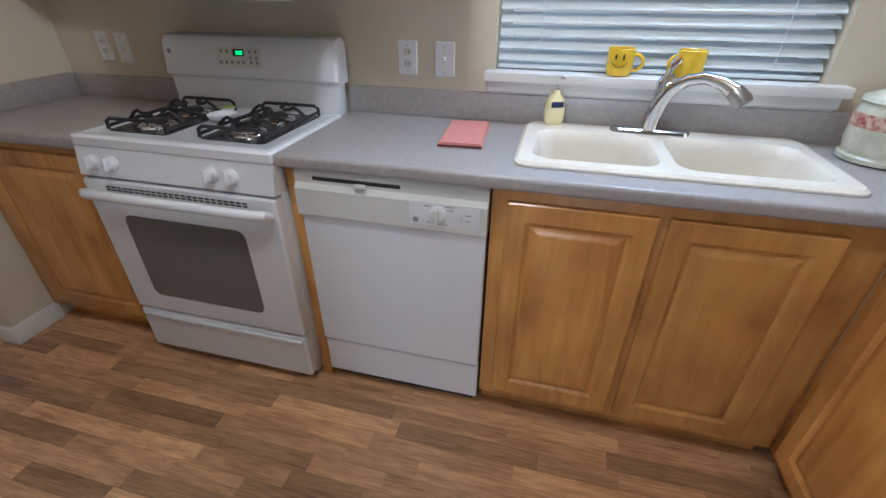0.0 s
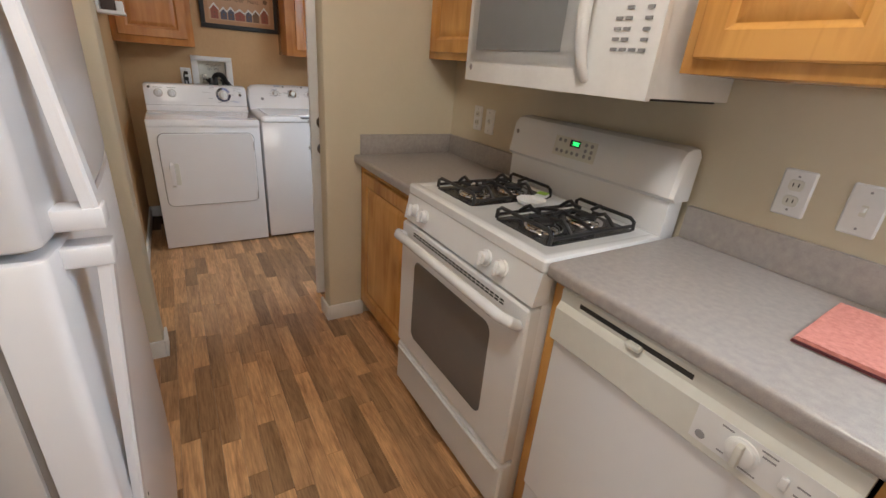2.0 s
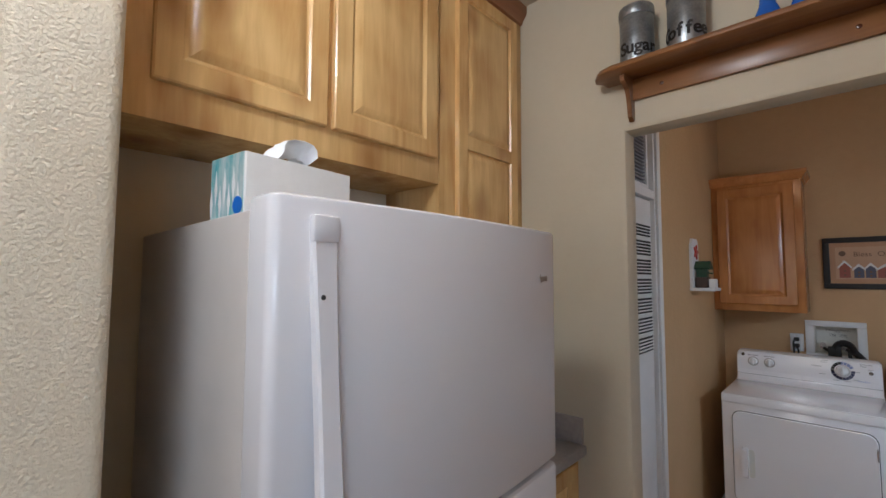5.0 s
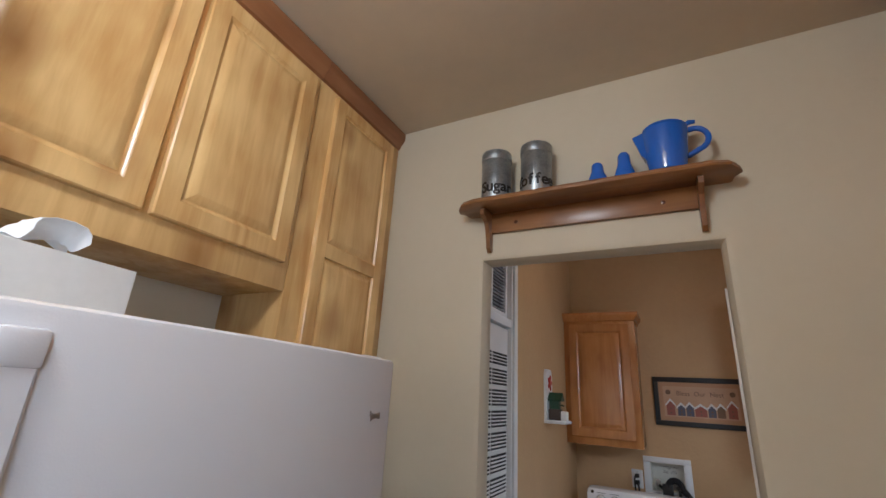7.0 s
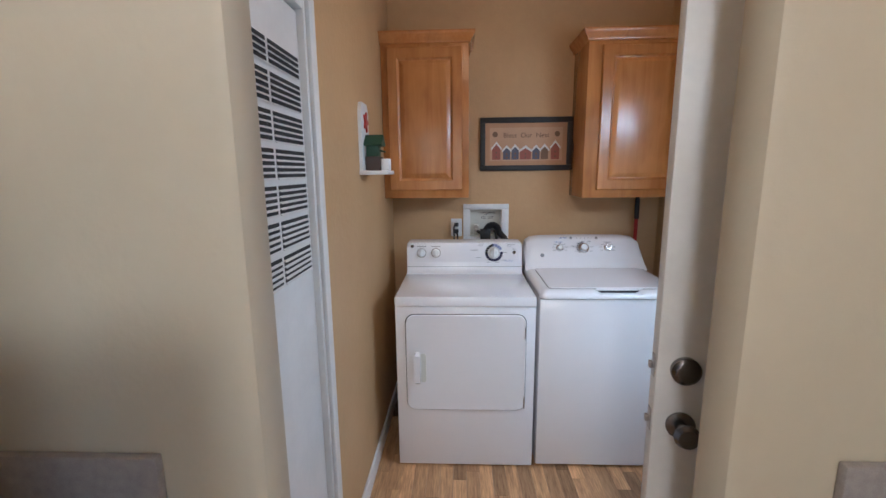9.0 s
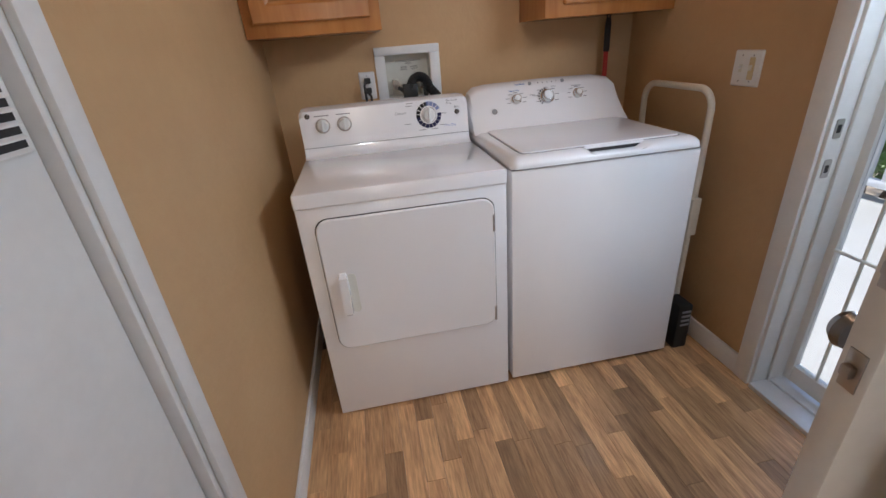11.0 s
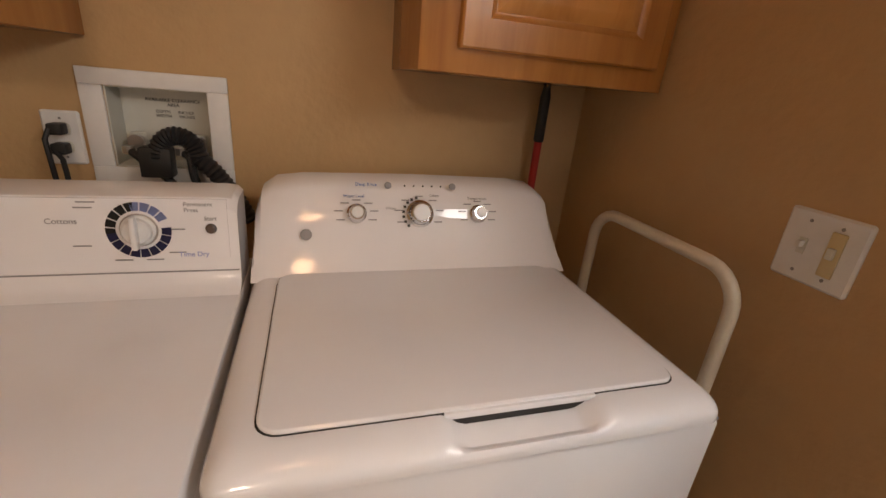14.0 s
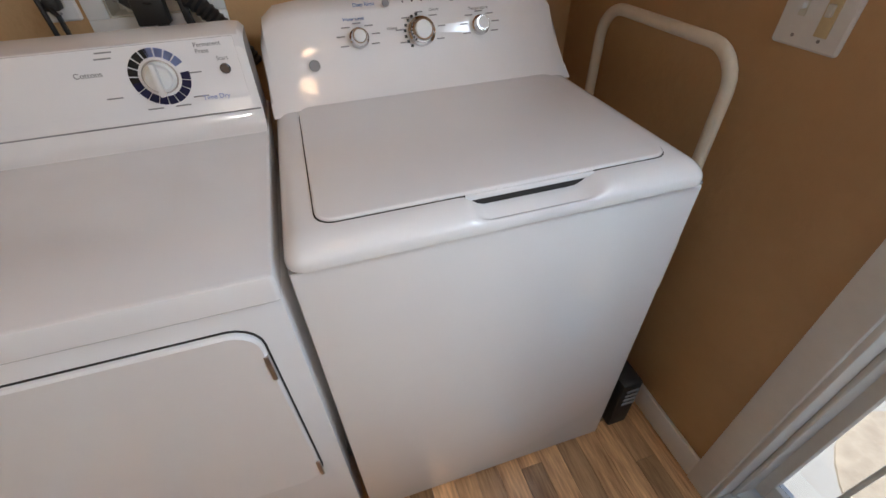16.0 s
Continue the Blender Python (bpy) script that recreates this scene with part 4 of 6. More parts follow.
            # fingers with a raised hump, from the sides and from the end bars
            for sx in (-1, 1):
                part("finger", tube([(gx + sx * 0.114, cy, T + 0.011), (gx + sx * 0.088, cy, T + 0.034), (gx + sx * 0.070, cy, T + 0.044), (gx + sx * 0.052, cy, T + 0.036), (gx + sx * 0.026, cy, T + 0.034)], 0.006, 8), IRON, gr)
            for y0, sy in ((cz, 1 if cz < cy else -1), (0.24, -1 if cz < cy else 1)):
                part("finger", tube([(gx, y0, T + 0.031), (gx, y0 + sy * 0.022, T + 0.043), (gx, y0 + sy * 0.040, T + 0.037), (gx, y0 + sy * 0.058, T + 0.034)], 0.006, 8), IRON, gr)
    return g
range_cooker()
def spoon_rest():
    s = thing("spoon_rest", "white plastic spoon rest with a green label", "spoon rest", (R0 + 0.375, 2.575, 0.956), 115)
    part("dish", lathe([(0.030, 0.0), (0.045, 0.006), (0.052, 0.02), (0.050, 0.021), (0.042, 0.008), (0.02, 0.004)], 24), PLASTIC, s)
    part("handle", boxes((0.045, -0.020, 0.008, 0.125, 0.020, 0.020), bevel=0.005), PLASTIC, s)
    part("tag", boxes((0.085, -0.018, 0.0205, 0.120, 0.018, 0.0225)), material("lime_label", (0.32, 0.55, 0.05), 0.5), s, "lime green label")
spoon_rest()

# ---------------------------------------------------------------- dishwasher
def dishwasher():
    d = thing("dishwasher", "white built-in dishwasher with off-white control panel", "dishwasher", (-0.192, 2.332, 0))
    W = 0.598; Z1 = 0.902
    part("body", boxes((0.005, 0.02, 0.10, W - 0.005, 0.50, Z1 - 0.002)), DARK, d)
    part("door", plate(0.002, 0.225, W - 0.002, 0.752, 0.006, [(0, 0.02), (0, -0.012), (0.004, -0.016)]), ENAMEL, d)
    p = part("control_panel", loft([[(x, y, z) for y, z in ((0.02, 0.755), (-0.026, 0.755), (-0.030, 0.760), (-0.028, 0.845), (-0.016, 0.862), (-0.016, 0.895), (-0.010, Z1), (0.02, Z1))] for x in (0.0, W)]), OFFWHITE, d, "off-white control panel")
    part("vent", boxes((0.06, -0.0166, 0.872, 0.34, -0.0155, 0.884)), DARK, p)
    part("latch", boxes((0.20, -0.034, 0.864, 0.235, -0.016, 0.876), bevel=0.004), OFFWHITE, p)
    part("dial_plate", boxes((0.37, -0.0305, 0.775, 0.578, -0.029, 0.848)), PLASTIC, p)
    k = part("dial", knob_front(0.455, 0.812, 0.027, 0.012, -0.0305), PLASTIC, p)
    part("grip", boxes((0.449, -0.056, 0.788, 0.461, -0.040, 0.836), bevel=0.004), OFFWHITE, k)
    part("button", boxes((0.515, -0.038, 0.800, 0.526, -0.030, 0.822), bevel=0.002), PLASTIC, p)
    part("badge", knob_front(0.388, 0.790, 0.009, 0.001, -0.0305, 16), GREY, p)
    for i, (x, z, w) in enumerate(((0.415, 0.836, 0.02), (0.478, 0.838, 0.025), (0.482, 0.828, 0.02), (0.535, 0.818, 0.018), (0.535, 0.80, 0.016), (0.42, 0.784, 0.012), (0.455, 0.780, 0.03))):
        part("print", boxes((x, -0.0312, z, x + w, -0.0304, z + 0.003)), GREY, p)
    part("kick_plate", plate(0.002, 0.055, W - 0.002, 0.215, 0.004, [(0, 0.02), (0, -0.004), (0.003, -0.007)]), ENAMEL, d)
    part("toe", boxes((0.02, 0.03, 0.0, W - 0.02, 0.3, 0.055)), DARK, d)
dishwasher()

# ---------------------------------------------------------------- microwave and wall cabinets
M0, M1, MZ = -0.985, -0.222, 1.337
def microwave():
    m = thing("microwave", "white over-the-range microwave with bowed door", "microwave", (M0, 2.475, MZ))
    W, H = M1 - M0, 0.395
    part("body", boxes((0.004, 0.03, 0.006, W - 0.004, 0.384, H), bevel=0.003), PLASTIC, m)
    part("underside", boxes((0.03, 0.06, 0.0, W - 0.03, 0.37, 0.006)), DARK, m)
    def bow(x): return 0.030 - 0.036 * (1 - (2 * x / W - 1) ** 2) - 0.012
    xs = [W * i / 24 for i in range(25)]
    def sheet(x0, x1, z0, z1, off, back):
        q = [x0 + (x1 - x0) * i / 20 for i in range(21)]
        ring = lambda z: [(x, bow(x) - off, z) for x in q] + [(x, back, z) for x in reversed(q)]
        return loft([ring(z0), ring(z0 + 0.004), ring(z1 - 0.004), ring(z1)])
    part("front", sheet(0, W, 0.0, H - 0.055, 0.0, 0.035), PLASTIC, m)
    gr = part("grille", sheet(0.0, W, H - 0.052, H, -0.008, 0.035), PLASTIC, m)
    for i in range(5): part("grille_slot", sheet(0.02, W - 0.02, H - 0.047 + i * 0.009, H - 0.0435 + i * 0.009, -0.0065, 0.03), GREY, gr)
    def arched(x0, x1, z0, z1, off):
        # pane with a bowed top edge, following the bowed door
        bm = bmesh.new(); n = 20; g = []
        for k in range(5):
            row = []
            for i in range(n + 1):
                u = i / n; x = x0 + (x1 - x0) * u; top = z1 - 0.020 * (2 * u - 1) ** 2
                row.append(bm.verts.new((x, bow(x) - off, z0 + (top - z0) * k / 4)))
            g.append(row)
        for r0, r1 in zip(g, g[1:]):
            for i in range(n): bm.faces.new((r0[i], r0[i + 1], r1[i + 1], r1[i]))
        bmesh.ops.solidify(bm, geom=list(bm.faces), thickness=-0.006)
        bmesh.ops.recalc_face_normals(bm, faces=bm.faces)
        return bm
    part("door_panel", arched(0.030, W * 0.735, 0.062, H - 0.072, 0.0012), PLASTIC, m)
    part("window", arched(0.075, W * 0.655, 0.098, H - 0.098, 0.0035), MICROGLASS, m, "grey screened window")
    hx = W * 0.775
    part("handle", tube([(hx, bow(hx) + 0.004 - 0.046 * math.sin(math.pi * k / 16) ** 0.6, 0.035 + 0.305 * k / 16) for k in range(17)], [0.012 + 0.004 * math.sin(math.pi * k / 16) for k in range(17)], 12), PLASTIC, m)
    part("display", boxes((W * 0.862, bow(W * 0.90) - 0.0022, 0.298, W * 0.955, bow(W * 0.90) + 0.012, 0.322)), BLACK, m, "black display")
    for z, xs in ((0.262, (0, 2)), (0.240, (0, 2)), (0.216, (0, 1, 2, 3)), (0.192, (1, 3)), (0.170, (0, 1, 3)), (0.148, (0, 1, 3)), (0.126, (0, 1, 3)), (0.104, (0, 1, 2, 3))):
        for c in xs:
            x = W * 0.850 + c * 0.0235
            part("key", boxes((x, bow(x) - 0.0018, z, x + 0.017, bow(x) + 0.012, z + 0.007)), GREY, m, smooth=False)
    part("badge", knob_front(0.045, 0.045, 0.011, 0.0015, bow(0.045) + 0.0005, 14), GREY, m)
microwave()
UZ = 1.403; UH = 2.70 - UZ
wall_cabinet("golden alder wall cabinet beside the microwave", (XP + 0.003, 2.690, UZ), 0, M0 - XP - 0.008, UH, [(0.04, M0 - XP - 0.03, 0.03, UH - 0.06)], WOODK, depth=0.168, crown=0.085, crown_mat=CROWN, sides=False)
wall_cabinet("golden alder wall cabinet above the microwave", (M0 - 0.003, 2.555, MZ + 0.40), 0, M1 - M0 + 0.006, 2.70 - MZ - 0.40, [(0.02, 0.375, 0.03, 0.90), (0.39, 0.75, 0.03, 0.90)], WOODK, depth=0.303, crown=0.085, crown_mat=CROWN, sides=False)
wall_cabinet("golden alder wall cabinet between microwave and window", (M1 + 0.025, 2.555, UZ), 0, 0.425, UH, [(0.03, 0.365, 0.03, UH - 0.06)], WOODK, depth=0.303, crown=0.085, crown_mat=CROWN, sides=False)

# ---------------------------------------------------------------- refrigerator side
def fridge():
    f = thing("refrigerator", "white top-freezer refrigerator with curved doors", "refrigerator", (-0.268, 1.290, 0), 180)
    W = 0.788; H = 1.690
    part("cabinet", boxes((0.004, 0.0, 0.03, W - 0.004, 0.66, H - 0.012), bevel=0.006), FSIDE, f, "pale grey textured cabinet, tinted for warm light")
    part("gasket", boxes((0.012, -0.012, 0.08, W - 0.012, 0.0, H - 0.02)), GREY, f)
    part("grille", boxes((0.02, -0.02, 0.03, W - 0.02, 0.02, 0.085)), GREY, f)
    for x in (0.05, W - 0.05):
        for y in (0.05, 0.6): part("foot", lathe([(0.02, 0), (0.02, 0.03)], 12, at=(x, y, 0)), BLACK, f)
    def door(z0, z1):
        # gently bowed front, tight rounded corners, square back
        def ring(z, k):
            pts = [(k, -0.014, z), (k, -0.066, z)]
            pts += [(k + 0.016 - 0.016 * math.cos(radians(q)), -0.066 - (0.020 - k) * math.sin(radians(q)), z) for q in (18, 36, 54, 72)]
            for i in range(19):
                u = i / 18; x = k + 0.016 + (W - 2 * k - 0.032) * u
                pts.append((x, -0.086 + k - 0.022 * (1 - (2 * u - 1) ** 2), z))
            pts += [(W - k - 0.016 + 0.016 * math.cos(radians(q)), -0.066 - (0.020 - k) * math.sin(radians(q)), z) for q in (72, 54, 36, 18)]
            return pts + [(W - k, -0.066, z), (W - k, -0.014, z)]
        return loft([ring(z0, 0.008), ring(z0 + 0.004, 0.002), ring(z0 + 0.010, 0), ring(z1 - 0.010, 0), ring(z1 - 0.004, 0.002), ring(z1, 0.008)])
    zs = 1.100
    a = part("freezer_door", door(zs + 0.006, H + 0.006), FRIDGE, f)
    b = part("fresh_food_door", door(0.09, zs - 0.006), FRIDGE, f)
    def handle(parent, z_root, z_end):
        # a flat bar that leaves the door at its root and stands clear of it at the split between the doors
        n = 14; rows = []; x = 0.078; sgn = 1 if z_root > z_end else -1
        for i in range(n + 1):
            u = i / n; z = z_root + (z_end - z_root) * u
            off = 0.006 + 0.050 * u ** 1.15; th = 0.016 + 0.004 * u; w = 0.022 - 0.004 * math.sin(math.pi * u)
            front = -0.094 - off
            rows.append([(x - w, front + 0.004, z), (x - w + 0.004, front, z), (x + w - 0.004, front, z), (x + w, front + 0.004, z), (x + w, front + th, z), (x - w, front + th, z)])
        bar = part("handle", loft(rows), FRIDGE, parent)
        part("end_block", boxes((x - 0.024, -0.1515, min(z_end - sgn * 0.003, z_end + sgn * 0.030), x + 0.024, -0.086, max(z_end - sgn * 0.003, z_end + sgn * 0.030)), bevel=0.004), FRIDGE, bar)
        part("root_cap", boxes((x - 0.023, -0.104, min(z_root - sgn * 0.02, z_root + sgn * 0.022), x + 0.023, -0.086, max(z_root - sgn * 0.02, z_root + sgn * 0.022)), bevel=0.006), FRIDGE, bar)
        part("screw", knob_front(x - 0.010, z_root - sgn * 0.10, 0.004, 0.001, -0.094 - 0.018, 10), DARK, bar)
    handle(a, H - 0.045, zs + 0.016); handle(b, 0.45, zs - 0.016)
    for z, w in ((H - 0.118, 0.055),):
        part("badge", tube([(W - 0.105 + 0.05 * k / 24, -0.1005 + 0.010 * (k / 24) ** 2, z + 0.006 * math.sin(k * 1.5) * (1.6 if k < 5 else 1)) for k in range(25)], 0.0016, 6), STEEL, a, "small silver script badge")
    part("hinge", boxes((0.0, -0.03, zs - 0.012, 0.02, 0.002, zs + 0.012), bevel=0.002), FSIDE, f)
    part("hinge_cover", boxes((W - 0.09, -0.06, H - 0.012, W - 0.02, 0.06, H + 0.012), bevel=0.006), FRIDGE, f)
fridge()
def tissue_box():
    t = thing("tissue_box", "teal patterned tissue box with a tissue pulled up", "tissue box", (-0.415, 1.115, 1.679), 7)
    part("box", boxes((-0.12, -0.06, 0, 0.12, 0.06, 0.118), bevel=0.002), CARD, t)
    # printed ends and sides
    part("printed_side", boxes((0.1202, -0.058, 0.001, 0.1212, 0.058, 0.117)), TEAL, t, "teal ikat printed panel")
    part("printed_side", boxes((-0.118, 0.0602, 0.001, 0.118, 0.0612, 0.117)), CARD, t)
    for k in range(7):
        part("print_stripe", loft([[(0.1214, -0.055 + k * 0.016 + 0.006 * math.cos(a) , 0.03 + 0.03 * (k % 2) + 0.035 * math.sin(a)) for a in (0, 1.57, 3.14, 4.71)], [(0.1218, -0.055 + k * 0.016 + 0.005 * math.cos(a), 0.03 + 0.03 * (k % 2) + 0.033 * math.sin(a)) for a in (0, 1.57, 3.14, 4.71)]]), CARD, t)
    part("badge", lathe([(0.016, 0), (0.016, 0.001)], 16), material("blue_badge", (0.02, 0.16, 0.6), 0.4), t).matrix_local = pose(0.1216, 0.042, 0.022, 0, 90, 0)
    rows = []
    for i in range(9):
        u = i / 8
        rows.append([(-0.05 + 0.1 * u + 0.012 * math.sin(v * 3 + i), -0.02 + 0.06 * v, 0.116 + 0.055 * math.sin(math.pi * (0.15 + 0.75 * u)) * (0.5 + 0.5 * v) + 0.006 * math.sin(5 * u + 7 * v)) for v in [k / 8 for k in range(9)]])
    tis = loft(rows, False, False, closed=False)
    bmesh.ops.solidify(tis, geom=list(tis.faces), thickness=0.0012)
    part("tissue", tis, TISSUE, t)
tissue_box()
# cabinets above the refrigerator; local x runs from the stub wall to the partition
wall_cabinet("alder cabinet above the refrigerator, lightened for glare, two panel doors", (-0.130, 0.900, 1.905), 180, 0.962, 0.845, [(0.085, 0.500, 0.085, 0.80), (0.520, 0.935, 0.085, 0.80)], WOODF, depth=0.30, crown=0.075, crown_mat=CROWN, sides=False)
wall_cabinet("tall narrow alder cabinet beside the refrigerator, lightened for glare", (-1.0935, 0.900, 1.438), 180, 0.534, 1.312, [], WOODF, depth=0.30, crown=0.075, crown_mat=CROWN, sides=False, mids=[(0.085, 0.475, 0.03, 1.267, 0.647)])
base_cabinet("alder base cabinet beside the refrigerator, lightened for glare", (-1.075, 1.150, 0), 180, 0.553, ZT - 0.064, [(0.04, 0.51, 0.125, ZT - 0.08)], WOODF, depth=0.54)
def small_counter():
    a = thing("countertop", "short grey speckled countertop beside the refrigerator", "countertop", (0, 0, -0.022))
    part("top", boxes((XP + 0.001, 0.60, ZT - 0.04, -1.07, 1.187, ZT), bevel=0.008, seg=3), LAM, a)
    part("backsplash", boxes((XP + 0.001, 0.60, ZT + 0.0005, XP + 0.019, 1.175, ZT + 0.100), bevel=0.003), LAM, a)
small_counter()
sk = cover_plate("light_switch", "white plate with a brass coloured dimmer on the stub wall", "switch", (0.0045, 0.646, 1.152), 90, inserts=("slide",), w=0.072)

def spice_rack():
    s = thing("spice_rack", "dark red-brown wooden spice rack with scalloped sides", "spice rack", (0.0045, 0.565, 1.563), 90)
    W, D, H = 0.545, 0.066, 0.60
    prof = [(0, 0.0), (D * 0.95, 0.0), (D, 0.02), (D, 0.10), (D * 0.85, 0.135), (D * 0.55, 0.16), (D * 0.48, 0.20), (D * 0.60, 0.25), (D * 0.92, 0.29), (D, 0.33), (D, 0.38), (D * 0.8, 0.42), (D * 0.5, 0.45), (D * 0.45, 0.50), (D * 0.3, 0.57), (0, 0.60)]
    for x in (0.0, W - 0.016):
        part("side", loft([[(xx, -y, z) for y, z in prof] for xx in (x, x + 0.016)]), RACKW, s)
    part("back", boxes((0.016, -0.010, 0.03, W - 0.016, 0.0, H - 0.04)), RACKW, s)
    for z in (0.012, 0.29):
        sh = part("shelf", boxes((0.016, -D + 0.006, z, W - 0.016, -0.010, z + 0.014), bevel=0.002), RACKW, s)
        part("rail", boxes((0.016, -D + 0.006, z + 0.035, W - 0.016, -D + 0.016, z + 0.050), bevel=0.003), RACKW, sh)
        me = None
        for i in range(9):
            b = thing("spice_carton", "small maroon and gold spice carton in the rack", "spice carton", (0.003 + 0.036, 0.565 + 0.048 + i * 0.056, 1.563 + z + 0.0145), 90 + (i % 3 - 1) * 5, group="spice cartons")
            part("carton", boxes((-0.023, -0.018, 0, 0.023, 0.012, 0.105 - 0.008 * (i % 2)), bevel=0.001), SPICE, b)
            hh = 0.105 - 0.008 * (i % 2)
            part("gold_edge", boxes((-0.0234, -0.0186, 0, -0.019, -0.017, hh), (0.019, -0.0186, 0, 0.0234, -0.017, hh), (-0.019, -0.0186, hh - 0.006, 0.019, -0.017, hh), (-0.019, -0.0186, 0, 0.019, -0.017, 0.005), (-0.0234, -0.017, hh - 0.003, -0.021, 0.012, hh + 0.0006), (0.021, -0.017, hh - 0.003, 0.0234, 0.012, hh + 0.0006)), GOLD, b, "gold foil border")
            part("print", boxes((-0.012, -0.0186, 0.045, 0.012, -0.0176, 0.060)), GOLD, b)
spice_rack()

# ---------------------------------------------------------------- shelf above the opening
def door_shelf():
    s = thing("wall_shelf", "stained pine wall shelf with two brackets above the doorway", "shelf", (XP, 1.295, 2.312), 90)
    W, D = 0.905, 0.135
    edge = [(0.0, 0.0), (-0.004, -0.03), (-0.022, -0.055), (-0.012, -0.085), (0.012, -0.118), (0.06, -D), (W - 0.06, -D), (W - 0.012, -0.118), (W + 0.012, -0.085), (W + 0.022, -0.055), (W + 0.004, -0.03), (W, 0.0)]
    cx, cy = W / 2, -D / 2
    part("board", loft([[(cx + (x - cx) * k, cy + (y - cy) * q if y < -0.001 else 0.0, z) for x, y in edge] for k, q, z in ((0.985, 0.92, 0.0), (1.0, 1.0, 0.004), (1.0, 1.0, 0.012), (0.99, 0.95, 0.016), (0.985, 0.92, 0.022))]), SHELFW, s)
    part("back_rail", boxes((0.10, -0.016, -0.080, W - 0.10, 0.0, 0.0), bevel=0.002), SHELFW, s)
    for x in (0.20, W - 0.20): part("plug", knob_front(x, -0.045, 0.007, 0.002, -0.016, 12), RACKW, s)
    pr = [(0.0, 0.0), (0.085, 0.0), (0.100, -0.012), (0.096, -0.030), (0.075, -0.040), (0.055, -0.050), (0.042, -0.075), (0.034, -0.110), (0.028, -0.145), (0.012, -0.160), (0.0, -0.150)]
    for x in (0.085, W - 0.101): part("bracket", loft([[(xx, -y, z) for y, z in pr] for xx in (x, x + 0.016)]), SHELFW, s)
    ztop = 2.312 + 0.0225
    for y, word, turn in ((1.433, "Sugar", 112), (1.592, "Coffee", 96)):
        c = thing("tin_canister", "galvanised tin canister lettered " + word, "canister", (XP + 0.070, y, ztop), turn, group="tin canisters")
        part("tin", lathe([(0.056, 0), (0.057, 0.003), (0.057, 0.170), (0.056, 0.172)], 32), GALV, c)
        part("lid", lathe([(0.0585, 0.165), (0.0595, 0.167), (0.0595, 0.192), (0.058, 0.201), (0.053, 0.204), (0.01, 0.203)], 32), GALV, c)
        for i, ch in enumerate(word):
            a = (i - (len(word) - 1) / 2) * 0.46
            t = text("letter", ch, 0.062, INKBLACK, c, (0.0578 * math.sin(a), -0.0578 * math.cos(a), 0.024), (90, 0, math.degrees(a)), bold=0.0014)
    for y, h in ((1.808, 0.086), (1.895, 0.108)):
        k = thing("shaker", "cobalt blue ceramic shaker on the shelf", "shaker", (XP + 0.070, y, ztop), 0, group="blue shakers")
        part("body", lathe([(0.034, 0), (0.036, 0.004), (0.034, h * 0.25), (0.022, h * 0.6), (0.020, h * 0.9), (0.014, h), (0.002, h + 0.002)], 26), BLUE, k)
    j = thing("pitcher", "cobalt blue ceramic pitcher with a handle and lid", "pitcher", (XP + 0.075, 2.025, ztop), 90)
    part("body", lathe([(0.050, 0), (0.054, 0.004), (0.062, 0.06), (0.068, 0.13), (0.070, 0.155), (0.066, 0.157), (0.02, 0.150)], 32), BLUE, j)
    part("spout", loft([[(-0.055, -0.030, 0.157), (-0.055, 0.030, 0.157), (-0.062, 0.02, 0.06), (-0.062, -0.02, 0.06)], [(-0.098, -0.006, 0.156), (-0.098, 0.006, 0.156), (-0.075, 0.004, 0.085), (-0.075, -0.004, 0.085)]]), BLUE, j)
    part("handle", tube([(0.060, 0, 0.148)] + arc((0.082, 0, 0.112), 0.040, 95, -70, 16) + [(0.060, 0, 0.055)], 0.009, 12), BLUE, j)
    part("lid", lathe([(0.069, 0.158), (0.068, 0.164), (0.03, 0.168), (0.004, 0.169)], 28), BLUE, j)
    part("thumb_rest", tube([(0.050, 0, 0.165), (0.075, 0, 0.178), (0.092, 0, 0.176)], [0.007, 0.009, 0.006], 8), BLUE, j)
INKBLACK = material("black_lettering", (0.012, 0.012, 0.014), 0.5)
door_shelf()

